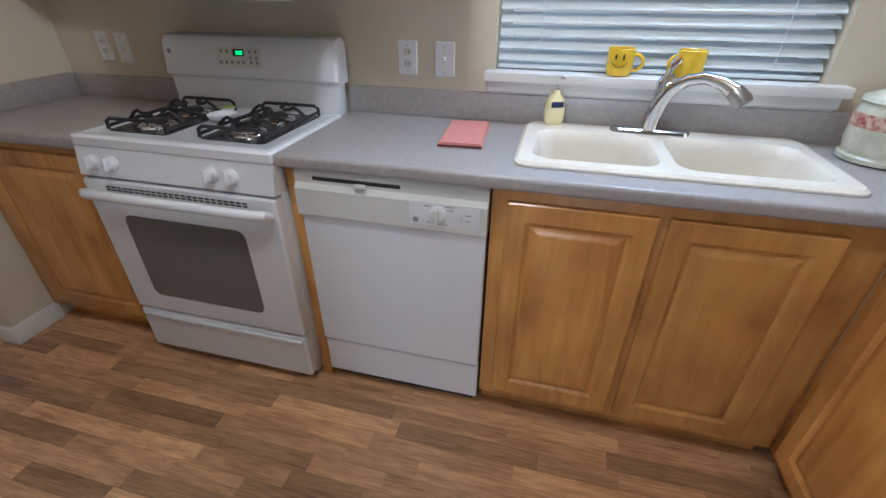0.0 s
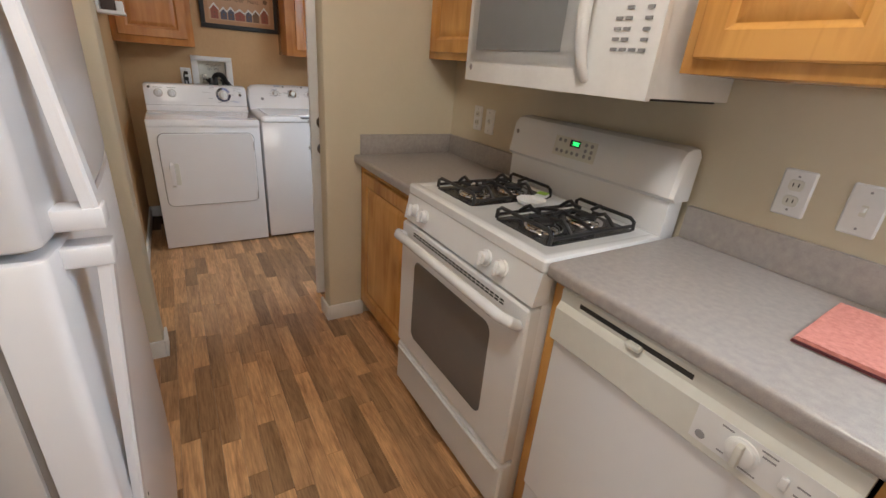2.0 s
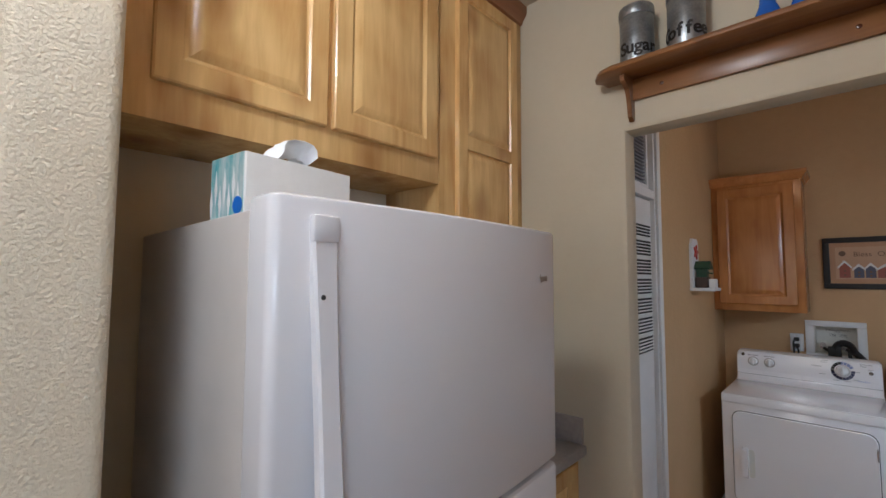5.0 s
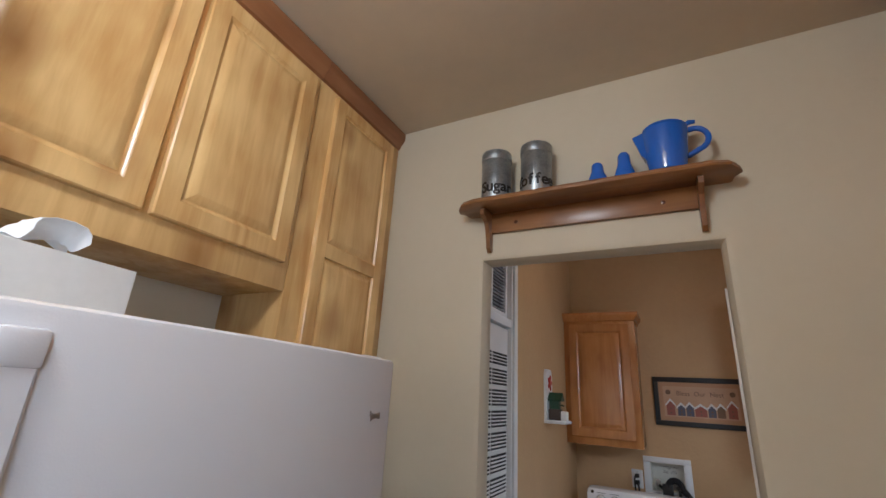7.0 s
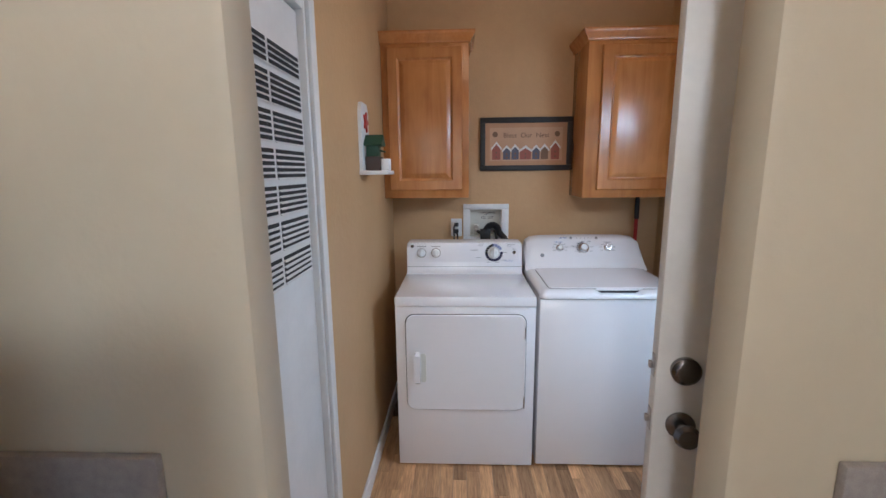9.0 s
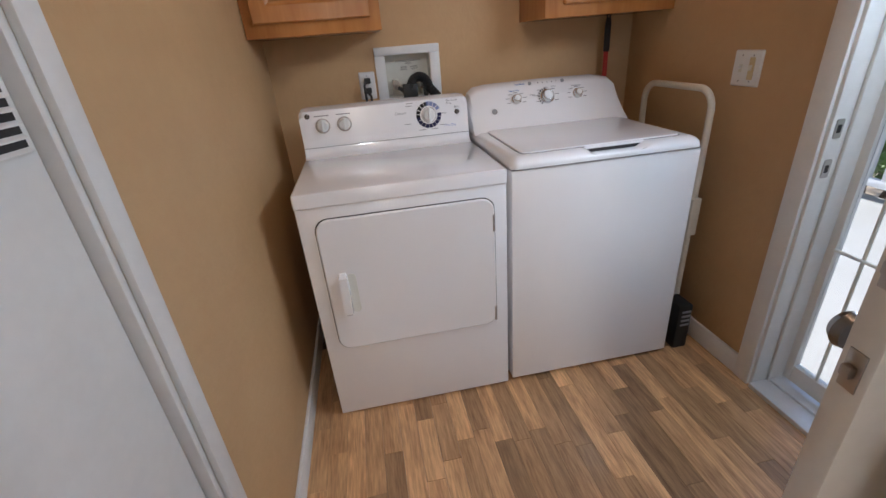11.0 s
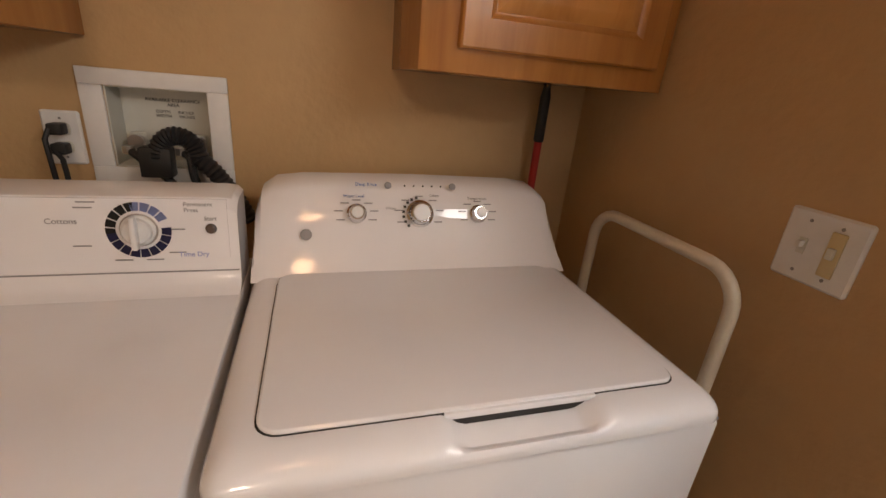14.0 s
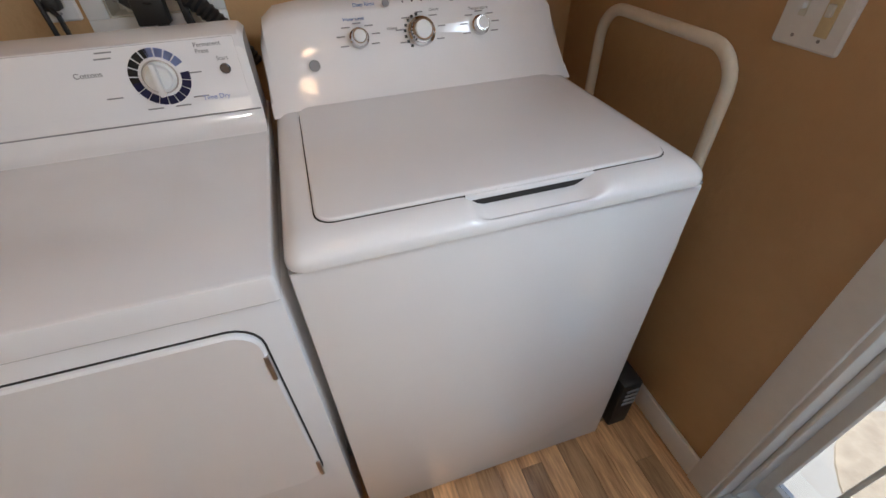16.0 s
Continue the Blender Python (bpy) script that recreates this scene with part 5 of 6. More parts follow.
# ---------------------------------------------------------------- laundry
XD, DY0 = -2.957, 1.383
def dryer():
    d = thing("dryer", "white front-loading dryer with a console of dials", "dryer", (XD, DY0, 0), 90)
    W, H, D = 0.684, 0.915, 0.66
    part("cabinet", boxes((0, 0, 0.012, W, D, H - 0.045), bevel=0.006), ENAMEL_W, d)
    part("top", slab(-0.001, -0.006, W + 0.001, D - 0.01, 0.008, [(0.002, H - 0.048), (0, H - 0.045), (0, H - 0.008), (0.0025, H - 0.002), (0.007, H)]), ENAMEL_W, d)
    dr = part("door_seam", plate(0.048, 0.322, W - 0.044, 0.828, 0.045, [(0, 0.001), (0, -0.0012), (0.0005, -0.0016)]), DARK, d)
    door = part("door", plate(0.051, 0.325, W - 0.047, 0.825, 0.043, [(0, 0.001), (0, -0.007), (0.004, -0.011)]), ENAMEL_W, d)
    part("handle", loft([[(0.092 + w, -0.0105 - dd, z), (0.122 - w, -0.0105 - dd, z), (0.124 - w, -0.0105, z), (0.090 + w, -0.0105, z)] for z, w, dd in ((0.468, 0.006, 0.006), (0.48, 0.002, 0.020), (0.56, 0.0, 0.024), (0.62, 0.002, 0.020), (0.634, 0.006, 0.006))]), ENAMEL_W, door)
    part("handle_recess", plate(0.120, 0.475, 0.150, 0.628, 0.014, [(0, -0.0105), (0.002, -0.0122)]), OFFWHITE, door)
    for z in (0.37, 0.735): part("hinge", boxes((W - 0.054, -0.014, z - 0.03, W - 0.046, -0.006, z + 0.03), bevel=0.002), STEEL, d)
    part("plinth", boxes((0.02, 0.03, 0.0, W - 0.02, D - 0.03, 0.012)), DARK, d)
    # console with a leaning face
    y0, y1 = 0.462, 0.602; sec = [(y1, H), (y0 - 0.004, H), (y0 + 0.012, H + 0.005), (y0 + 0.024, H + 0.016), (y0 + 0.030, H + 0.034), (y0 + 0.0325, H + 0.042), (y0 + 0.040, H + 0.160), (y0 + 0.055, H + 0.178), (y0 + 0.080, H + 0.185), (y1, H + 0.185)]
    rows = []
    for x, q in ((0.003, 0.93), (0.012, 0.985), (0.03, 1), (W - 0.03, 1), (W - 0.012, 0.985), (W - 0.003, 0.93)):
        rows.append([(x, y1 + (y - y1) * (0.9 + 0.1 * q), H + (z - H) * q) for y, z in sec])
    c = part("console", loft(rows), ENAMEL_W, d)
    part("console_seam", boxes((0.006, y0 + 0.0292, H + 0.0370, W - 0.006, y0 + 0.036, H + 0.0392)), GREY, d)
    tilt = math.degrees(math.atan2(0.009, 0.130))
    fc = part("control_face", boxes((0.02, -0.0006, -0.055, W - 0.02, 0.003, 0.058)), ENAMEL_W, c)
    fc.matrix_local = pose(0, y0 + 0.0374 - 0.0008, H + 0.120, -tilt, 0, 0)
    for x in (0.090, 0.175):
        k = part("knob", knob_front(x, 0.000, 0.024, 0.018), PLASTIC, fc); part("rim", knob_front(x, 0.0, 0.029, 0.003), STEEL, fc)
        part("grip", boxes((x - 0.004, -0.026, -0.022, x + 0.004, -0.016, 0.022), bevel=0.002), PLASTIC, k)
        part("print", boxes((x - 0.028, -0.0012, 0.036, x + 0.028, -0.0005, 0.040)), GREY, fc)
    X = 0.517
    part("knob", knob_front(X, 0.0, 0.028, 0.020), PLASTIC, fc); part("knob_rim", knob_front(X, 0.0, 0.031, 0.004), STEEL, fc)
    part("grip", boxes((X - 0.005, -0.034, -0.030, X + 0.005, -0.018, 0.030), bevel=0.003), PLASTIC, fc)
    def sector(a0, a1, r0, r1):
        n = 4; bm = bmesh.new()
        f = [[bm.verts.new((X + r * math.cos(radians(a0 + (a1 - a0) * i / n)), -0.0014, r * math.sin(radians(a0 + (a1 - a0) * i / n)))) for r in (r0, r1)] for i in range(n + 1)]
        for p, q in zip(f, f[1:]): bm.faces.new((p[0], p[1], q[1], q[0]))
        bmesh.ops.solidify(bm, geom=list(bm.faces), thickness=0.0006)
        return bm
    for a in range(95, 176, 20): part("dial_mark", sector(a, a + 17, 0.036, 0.052), BLACK, fc)
    for a in range(25, 86, 20): part("dial_mark", sector(a, a + 17, 0.036, 0.052), BLUEPALE, fc)
    for a in range(188, 365, 20): part("dial_mark", sector(a, a + 18, 0.036, 0.052), NAVY, fc)
    text("lettering", "Cottons", 0.014, GREY, fc, (X - 0.115, -0.0012, 0.012)); text("lettering", "Permanent\nPress", 0.011, GREY, fc, (X + 0.075, -0.0012, 0.045), align='LEFT')
    text("lettering", "Time Dry", 0.013, BLUEPALE, fc, (X + 0.085, -0.0012, -0.052)); text("lettering", "Start", 0.011, GREY, fc, (X + 0.118, -0.0012, 0.018))
    part("start_button", knob_front(X + 0.118, 0.002, 0.010, 0.006), NICKEL, fc)
    part("corner_bolt", knob_front(0.036, 0.040, 0.010, 0.003), NICKEL, fc)
    for x, z in ((X - 0.075, 0.05), (X - 0.08, 0.04), (X + 0.06, 0.0), (X + 0.058, -0.045), (X - 0.09, -0.03), (X - 0.03, -0.058), (X + 0.02, -0.058)): part("print", boxes((x - 0.014, -0.0012, z, x + 0.014, -0.0005, z + 0.0025)), GREY, fc)
dryer()

def washer():
    w = thing("washing_machine", "white top-loading washing machine with chrome dials", "washing machine", (XD - 0.003, DY0 + 0.700, 0), 90)
    W, H, D = 0.697, 0.905, 0.66
    part("cabinet", boxes((0.002, 0, 0.02, W - 0.002, D, H - 0.004), bevel=0.006), ENAMEL_W, w)
    part("seam", boxes((0.003, 0.003, H - 0.0045, W - 0.003, D - 0.02, H + 0.0005)), GREY, w)
    # top deck: rolled edges and a finger scoop pressed into its front
    lx0, lx1, ly0, ly1 = 0.052, W - 0.050, 0.047, 0.455
    def ease(a, b, v):
        v = max(0.0, min(1.0, (v - a) / (b - a))); return v * v * (3 - 2 * v)
    def roll(d, r):
        d = max(0.0, min(1.0, d / r)); return math.sqrt(max(0.0, 1 - (1 - d) ** 2))
    def deck_z(x, y):
        z = H + 0.008 + 0.029 * roll(min(x, W - x), 0.034) * roll(y + 0.006, 0.050)
        cut = ease(0.268, 0.305, x) * (1 - ease(0.462, 0.505, x))
        return z - 0.020 * cut * ease(-0.005, 0.013, y)
    xs = sorted(set([round(v, 5) for v in [0, 0.002, 0.005, 0.009, 0.014, 0.02, 0.027, 0.035, 0.045]] + [round(0.045 + (W - 0.09) * i / 56, 5) for i in range(57)] + [round(W - v, 5) for v in (0, 0.002, 0.005, 0.009, 0.014, 0.02, 0.027, 0.035, 0.045)]))
    ys = [-0.006, -0.0045, -0.002, 0.002, 0.007, 0.012, 0.017, 0.022, 0.028, 0.034, 0.040, 0.047, 0.058, 0.10, 0.20, 0.35, 0.50, 0.61]
    def corner(x, y, r=0.03):
        dx, dy = max(0.0, r - min(x, W - x)) / r, max(0.0, r - y - 0.006) / r
        nx, ny = dx * math.sqrt(1 - dy * dy / 2), dy * math.sqrt(1 - dx * dx / 2)
        if dx and dy: x, y = (x + r * (dx - nx) if x < W / 2 else x - r * (dx - nx)), y + r * (dy - ny)
        return x, y
    bm = bmesh.new()
    g = [[bm.verts.new((*corner(x, y), deck_z(x, y))) for x in xs] for y in ys]
    skirt = [[bm.verts.new((v.co.x, v.co.y, H + 0.0006)) for v in line] for line in (g[0], [r[0] for r in g], [r[-1] for r in g])]
    for r0, r1 in zip(g, g[1:]):
        for i in range(len(xs) - 1): bm.faces.new((r0[i], r0[i + 1], r1[i + 1], r1[i]))
    for low, line in zip(skirt, (g[0], [r[0] for r in g], [r[-1] for r in g])):
        for i in range(len(line) - 1): bm.faces.new((low[i], low[i + 1], line[i + 1], line[i]))
    bmesh.ops.recalc_face_normals(bm, faces=bm.faces)
    part("top_deck", bm, ENAMEL_W, w)
    part("lid_gap", slab(lx0 - 0.003, ly0 - 0.003, lx1 + 0.003, ly1 + 0.01, 0.03, [(0, H + 0.010), (0.001, H + 0.0376)]), DARK, w)
    part("lid", slab(lx0, ly0, lx1, ly1 + 0.02, 0.028, [(0.001, H + 0.0365), (0, H + 0.0380), (0, H + 0.0405), (0.003, H + 0.0425), (0.03, H + 0.0432)]), ENAMEL_W, w)
    part("lid_lip", boxes((0.275, ly0 - 0.0045, H + 0.0285, 0.498, ly0 + 0.004, H + 0.0378), bevel=0.001), ENAMEL_W, w)
    # console: swept back, round shoulders
    y1 = 0.655; rows = []
    for x, q in ((0.0, 0.30), (0.004, 0.62), (0.016, 0.83), (0.045, 0.96), (0.10, 1.0), (W / 2, 1.02), (W - 0.10, 1.0), (W - 0.045, 0.96), (W - 0.016, 0.83), (W - 0.004, 0.62), (W, 0.30)):
        hz = 0.166 * q
        rows.append([(x, y1, H + 0.03), (x, 0.462, H + 0.03), (x, 0.490, H + 0.048 + 0.01 * q), (x, 0.530, H + 0.050 + hz * 0.38), (x, 0.575, H + 0.048 + hz * 0.86), (x, 0.600, H + 0.045 + hz * 0.97), (x, y1, H + 0.045 + hz)])
    c = part("console", loft(rows), ENAMEL_W, w)
    tilt = math.degrees(math.atan2(0.045, 0.089))
    fc = part("control_face", boxes((0.20, 0.004, -0.012, W - 0.20, 0.007, 0.012)), ENAMEL_W, c); fc.matrix_local = pose(0, 0.5440, H + 0.147, -tilt, 0, 0)
    for x, r in ((0.210, 0.021), (0.350, 0.031), (0.490, 0.021)):
        k = part("knob_ring", knob_front(x, 0, r, 0.024), CHROME, fc, "chrome ring")
        part("knob_face", knob_front(x, 0, r * 0.76, 0.028), PLASTIC, k)
        for a in range(-30, 211, 40):
            part("print", boxes((x - 0.009 + (r + 0.018) * math.cos(radians(a)), -0.0012, (r + 0.008) * math.sin(radians(a)), x + 0.009 + (r + 0.018) * math.cos(radians(a)), -0.0004, (r + 0.008) * math.sin(radians(a)) + 0.0025)), GREY, k)
    for a in range(100, 230, 18): part("dial_mark", boxes((0.350 + 0.037 * math.cos(radians(a)) - 0.003, -0.0012, 0.037 * math.sin(radians(a)) - 0.003, 0.350 + 0.037 * math.cos(radians(a)) + 0.003, -0.0004, 0.037 * math.sin(radians(a)) + 0.003)), BLACK, fc)
    BL = material("blue_lettering", (0.05, 0.16, 0.42), 0.5)
    text("lettering", "Deep Rinse", 0.010, BL, fc, (0.232, -0.0012, 0.062)); text("lettering", "Water Level", 0.009, BL, fc, (0.205, -0.0012, 0.036)); text("lettering", "Temperature", 0.009, GREY, fc, (0.490, -0.0012, 0.034))
    text("lettering", "Colors", 0.008, GREY, fc, (0.385, -0.0012, 0.040)); text("lettering", "Whites", 0.008, GREY, fc, (0.285, -0.0012, 0.010))
    for x in (0.280, 0.430): part("push_button", knob_front(x, 0.064, 0.008, 0.004), GREY, fc)
    for i in range(5): part("indicator", knob_front(0.318 + i * 0.021, 0.064, 0.0022, 0.001, 0, 8), INKBLACK, fc)
    part("badge", knob_front(0.105, -0.045, 0.012, 0.0012, -0.006, 16), GREY, fc)
    part("base", boxes((0.02, 0.03, 0, W - 0.02, D - 0.03, 0.02)), DARK, w)
washer()
wall_cabinet("glossy alder wall cabinet in the laundry corner", (-3.468, LY + 0.003, 1.358), 90, 0.488, 0.865, [(0.035, 0.452, 0.045, 0.82)], WOODL, depth=0.300, crown=0.055, crown_mat=WOODL)
wall_cabinet("glossy alder wall cabinet above the washing machine", (-3.468, 2.400, 1.352), 90, 0.566, 0.865, [(0.075, 0.530, 0.045, 0.82)], WOODL, depth=0.300, crown=0.055, crown_mat=WOODL)

def picture():
    p = thing("framed_picture", "black framed print of birdhouses lettered Bless Our Nest", "picture", (XL, 1.828, 1.508), 90)
    W, H = 0.578, 0.328
    part("frame", boxes((0, -0.022, 0, W, -0.001, 0.034), (0, -0.022, H - 0.034, W, -0.001, H), (0, -0.022, 0.034, 0.034, -0.001, H - 0.034), (W - 0.034, -0.022, 0.034, W, -0.001, H - 0.034), bevel=0.004), BLACK, p)
    part("mat_board", boxes((0.034, -0.010, 0.034, W - 0.034, -0.001, H - 0.034)), PAPER, p)
    part("print", boxes((0.062, -0.0118, 0.062, W - 0.062, -0.0102, H - 0.062)), PAPER2, p)
    text("lettering", "Bless  Our  Nest", 0.042, INK, p, (W / 2, -0.0124, 0.205))
    for x, wd, m, h in ((0.078, 0.052, INKRED, 0.105), (0.146, 0.046, INKBLUE, 0.082), (0.199, 0.046, INKBLUE, 0.088), (0.252, 0.070, INKRED, 0.080), (0.330, 0.046, INKBLUE, 0.084), (0.383, 0.046, INK, 0.088), (0.446, 0.052, INKRED, 0.110)):
        zb = 0.070; k = zb + h * 0.60
        ring = [(x, zb), (x + wd, zb), (x + wd, k), (x + wd / 2, zb + h), (x, k)]
        b = part("birdhouse_print", loft([[(u, -0.0121, z) for u, z in ring], [(u, -0.0130, z) for u, z in ring]]), m, p)
        cap = [(x - 0.007, k - 0.004), (x + wd / 2, zb + h - 0.010), (x + wd + 0.007, k - 0.004), (x + wd + 0.007, k + 0.008), (x + wd / 2, zb + h + 0.008), (x - 0.007, k + 0.008)]
        part("roof_print", loft([[(u, y, z) for u, z in cap] for y in (-0.0131, -0.0136)]), CARD, b)
        for z in (0.42, 0.16): part("hole_print", knob_front(x + wd / 2, zb + h * z, 0.006, 0.0004, -0.0131, 10), INK, b)
    for x in (0.095, W - 0.095): part("flower_print", knob_front(x, 0.225, 0.017, 0.0006, -0.012, 14), INK, p)
picture()

def washer_box():
    b = thing("washer_outlet_box", "white recessed washer supply box with valves", "supply box", (XL, 1.722, 1.040), 90)
    W, H = 0.295, 0.258
    part("flange", boxes((0, -0.010, 0, W, -0.001, 0.045), (0, -0.010, H - 0.035, W, -0.001, H), (0, -0.010, 0.045, 0.045, -0.001, H - 0.035), (W - 0.045, -0.010, 0.045, W, -0.001, H - 0.035), bevel=0.003), PLASTIC, b)
    part("recess", boxes((0.045, 0.075, 0.045, W - 0.045, 0.080, H - 0.035), (0.045, -0.001, 0.045, 0.048, 0.075, H - 0.035), (W - 0.048, -0.001, 0.045, W - 0.045, 0.075, H - 0.035), (0.048, -0.001, 0.045, W - 0.048, 0.075, 0.048), (0.048, -0.001, H - 0.038, W - 0.048, 0.075, H - 0.035)), OFFWHITE, b, "grey-white recess panel")
    text("lettering", "AVAILABLE CLEARANCE\nAREA", 0.011, INKBLACK, b, (W / 2 + 0.01, 0.0742, H - 0.068)); text("lettering", "DEPTH      INCHES\nWIDTH      INCHES", 0.010, INKBLACK, b, (W / 2 + 0.012, 0.0742, H - 0.095))
    for x in (0.085, 0.215):
        v = part("valve", lathe([(0.014, 0.0), (0.014, 0.02), (0.010, 0.024), (0.010, 0.05), (0.016, 0.055), (0.016, 0.07)], 14, at=(x, 0.040, 0.049)), OFFWHITE, b)
        part("collar", lathe([(0.017, 0), (0.017, 0.018)], 12), STEEL, v).matrix_local = pose(x, 0.03, 0.10, 90, 0, 0)
    h = thing("drain_hose", "black ribbed washer drain hose", "hose", (XL + 0.035, 1.722 + 0.195, 1.085), 0)
    pts = []
    n = 64
    for i in range(n + 1):
        u = i / n
        if u < 0.55:
            a = math.pi * (1 - u / 0.55); pts.append((0.012, -0.02 + 0.042 * (1 + math.cos(a)) - 0.03, 0.03 + 0.052 * math.sin(a)))
        else:
            v = (u - 0.55) / 0.45; pts.append((0.012, 0.034 + 0.10 * v ** 0.8, 0.03 - 0.13 * v - 0.02 * v * v))
    part("ribbed_tube", tube(pts, [0.0185 + 0.0035 * (i % 2) for i in range(n + 1)], 12), IRON, h)
    part("standpipe_clip", boxes((-0.01, -0.085, -0.012, 0.03, -0.02, 0.055), bevel=0.004), BLACK, h)
    for y0, y1 in ((0.085, 0.20), (0.19, 0.23)):
        s = thing("supply_hose", "black rubber washer supply hose", "hose", (XL + 0.034, 1.722, 1.130), 0, group="supply hoses")
        part("tube", tube([(0.0, y0 + 0.0, 0.0), (0.012, y0 + 0.02, -0.012), (0.016, y0 + 0.6 * (y1 - y0), -0.055), (0.0, y1, -0.12), (-0.01, y1 + 0.01, -0.20)], 0.0095, 10), BLACK, s)
        part("nut", lathe([(0.013, -0.008), (0.013, 0.008)], 8, at=(0, y0, 0)), STEEL, s)
washer_box()
cover_plate("wall_outlet", "white outlet behind the dryer", "outlet", (XL, 1.677, 1.145), 90, inserts=("outlet",))
for z, y in ((0.022, 0.0), (-0.020, 0.012)):
    c = thing("power_cord", "black appliance plug and cord in the outlet", "power cord", (XL + 0.0105, 1.677, 1.145 + z), 0, group="power cords")
    part("plug", boxes((0, -0.014, -0.012, 0.030, 0.014, 0.012), bevel=0.004), BLACK, c)
    part("cord", tube([(0.026, -0.01, 0), (0.036, -0.016 + y * 2, -0.02), (0.034, -0.014 + y * 2, -0.10), (0.02, -0.01 + y * 2, -0.22)], 0.0055, 8), BLACK, c)
cover_plate("light_switch", "white double plate with a toggle and an almond dimmer", "switch", (-3.040, YL, 1.138), 0, inserts=("toggle", "slide"), w=0.118, h=0.118)

def bird_shelf():
    b = thing("wall_ornament", "small white wall shelf with a painted birdhouse", "ornament", (-2.94, LY, 1.51), 180)
    part("back_board", loft([[(x, y, z) for x, z in [(-0.075, 0.0), (0.075, 0.0), (0.075, 0.26), (0.05, 0.30), (-0.05, 0.30), (-0.075, 0.26)]] for y in (-0.001, -0.016)]), PLASTIC, b)
    part("ledge", boxes((-0.085, -0.128, -0.012, 0.085, -0.001, 0.006), bevel=0.003), PLASTIC, b)
    part("red_flower", loft([[(0.01 + r * (1 + 0.35 * math.cos(5 * a)) * math.cos(a), y, 0.22 + r * (1 + 0.35 * math.cos(5 * a)) * math.sin(a)) for a in [k * math.pi / 15 for k in range(30)]] for r, y in ((0.036, -0.0162), (0.033, -0.022))]), RED, b)
    h = thing("birdhouse", "dark green and brown toy birdhouse on the ornament shelf", "birdhouse", (-2.94, LY + 0.055, 1.5165), 180)
    part("house", boxes((-0.036, -0.030, 0, 0.036, 0.036, 0.062), bevel=0.003), material("dark_brown_paint", (0.06, 0.035, 0.025), 0.6), h)
    part("upper_house", boxes((-0.030, -0.024, 0.062, 0.030, 0.032, 0.118), bevel=0.003), GREEN, h)
    part("roof", loft([[(-0.048, y, 0.116), (0.0, y, 0.158), (0.048, y, 0.116), (0.044, y, 0.108), (-0.044, y, 0.108)] for y in (-0.042, 0.040)]), GREEN, h)
    part("perch", tube([(0.0, -0.024, 0.088), (0.0, -0.050, 0.082)], 0.004, 8), GREEN, h)
    part("planter", boxes((-0.032, -0.068, 0, 0.030, -0.034, 0.052), bevel=0.003), CARD, h, "white block")
bird_shelf()
def hand_truck():
    h = thing("hand_truck", "folded cream tubular hand truck leaning beside the washer", "hand truck", (-3.288, 2.895, 0), 0)
    w, top, r = 0.203, 1.072, 0.0128
    pts = [(-w, 0, 0.12), (-w, 0, top - 0.07)] + [(p[0], 0.0, p[2]) for p in arc((-w + 0.07, 0, top - 0.07), 0.07, 180, 90, 6)] + [(p[0], 0.0, p[2]) for p in arc((w - 0.07, 0, top - 0.07), 0.07, 90, 0, 6)] + [(w, 0, top - 0.07), (w, 0, 0.12)]
    part("frame", tube(pts, r, 12), CREAMTUBE, h)
    for z in (0.30, 0.60): part("crossbar", tube([(-w, 0, z), (w, 0, z)], 0.010, 10), CREAMTUBE, h)
    for x in (-w, w):
        wh = part("wheel", lathe([(0.03, -0.016), (0.066, -0.018), (0.072, -0.010), (0.072, 0.010), (0.066, 0.018), (0.03, 0.016)], 28), BLACK, h); wh.matrix_local = pose(x, -0.0, 0.074, 0, 90, 0)
        part("hub", lathe([(0.028, -0.02), (0.028, 0.02)], 16), STEEL, wh)
    part("toe_plate", boxes((-0.17, -0.055, 0.012, 0.17, 0.01, 0.018), bevel=0.002), BLACK, h)
    part("strap", boxes((w - 0.02, -0.02, 0.50, w + 0.02, 0.02, 0.66), bevel=0.004), CREAMTUBE, h)
    b = thing("floor_tool", "black plastic tool standing beside the washing machine", "tool", (-3.02, 2.862, 0.0), 0)
    part("block", boxes((-0.05, -0.035, 0.0, 0.05, 0.03, 0.22), bevel=0.008), BLACK, b)
    for i in range(4): part("rib", boxes((0.0505, -0.02, 0.12 + i * 0.022, 0.054, 0.02, 0.128 + i * 0.022)), GREY, b)
hand_truck()
m = thing("mop_handle", "red mop handle with black grip standing in the corner", "mop", (-3.715, 2.815, 0.0))
part("pole", tube([(0.0, 0.0, 0.02), (0.0, 0.0, 1.20)], 0.0115, 12), RED, m)
part("grip", tube([(0, 0, 1.20), (0, 0, 1.205), (0, 0, 1.32), (0, 0, 1.345)], [0.0115, 0.0145, 0.0145, 0.010], 12), BLACK, m)
part("hang_loop", tube(arc((0, 0, 1.355), 0.014, -90, 270, 16), 0.004, 8), BLACK, m)
part("mop_head", boxes((-0.03, -0.08, 0.0, 0.03, 0.08, 0.04), bevel=0.01), GREY, m)

# ---------------------------------------------------------------- ceiling lamps
for x, y, lab in ((0.18, 1.55, "kitchen"), (-2.45, 2.1, "laundry")):
    l = thing("ceiling_light", "round white " + lab + " ceiling light", "ceiling light", (x, y, ZC - 0.001))
    part("canopy", lathe([(0.13, 0.0), (0.13, -0.02), (0.10, -0.03)], 32), TRIM, l)

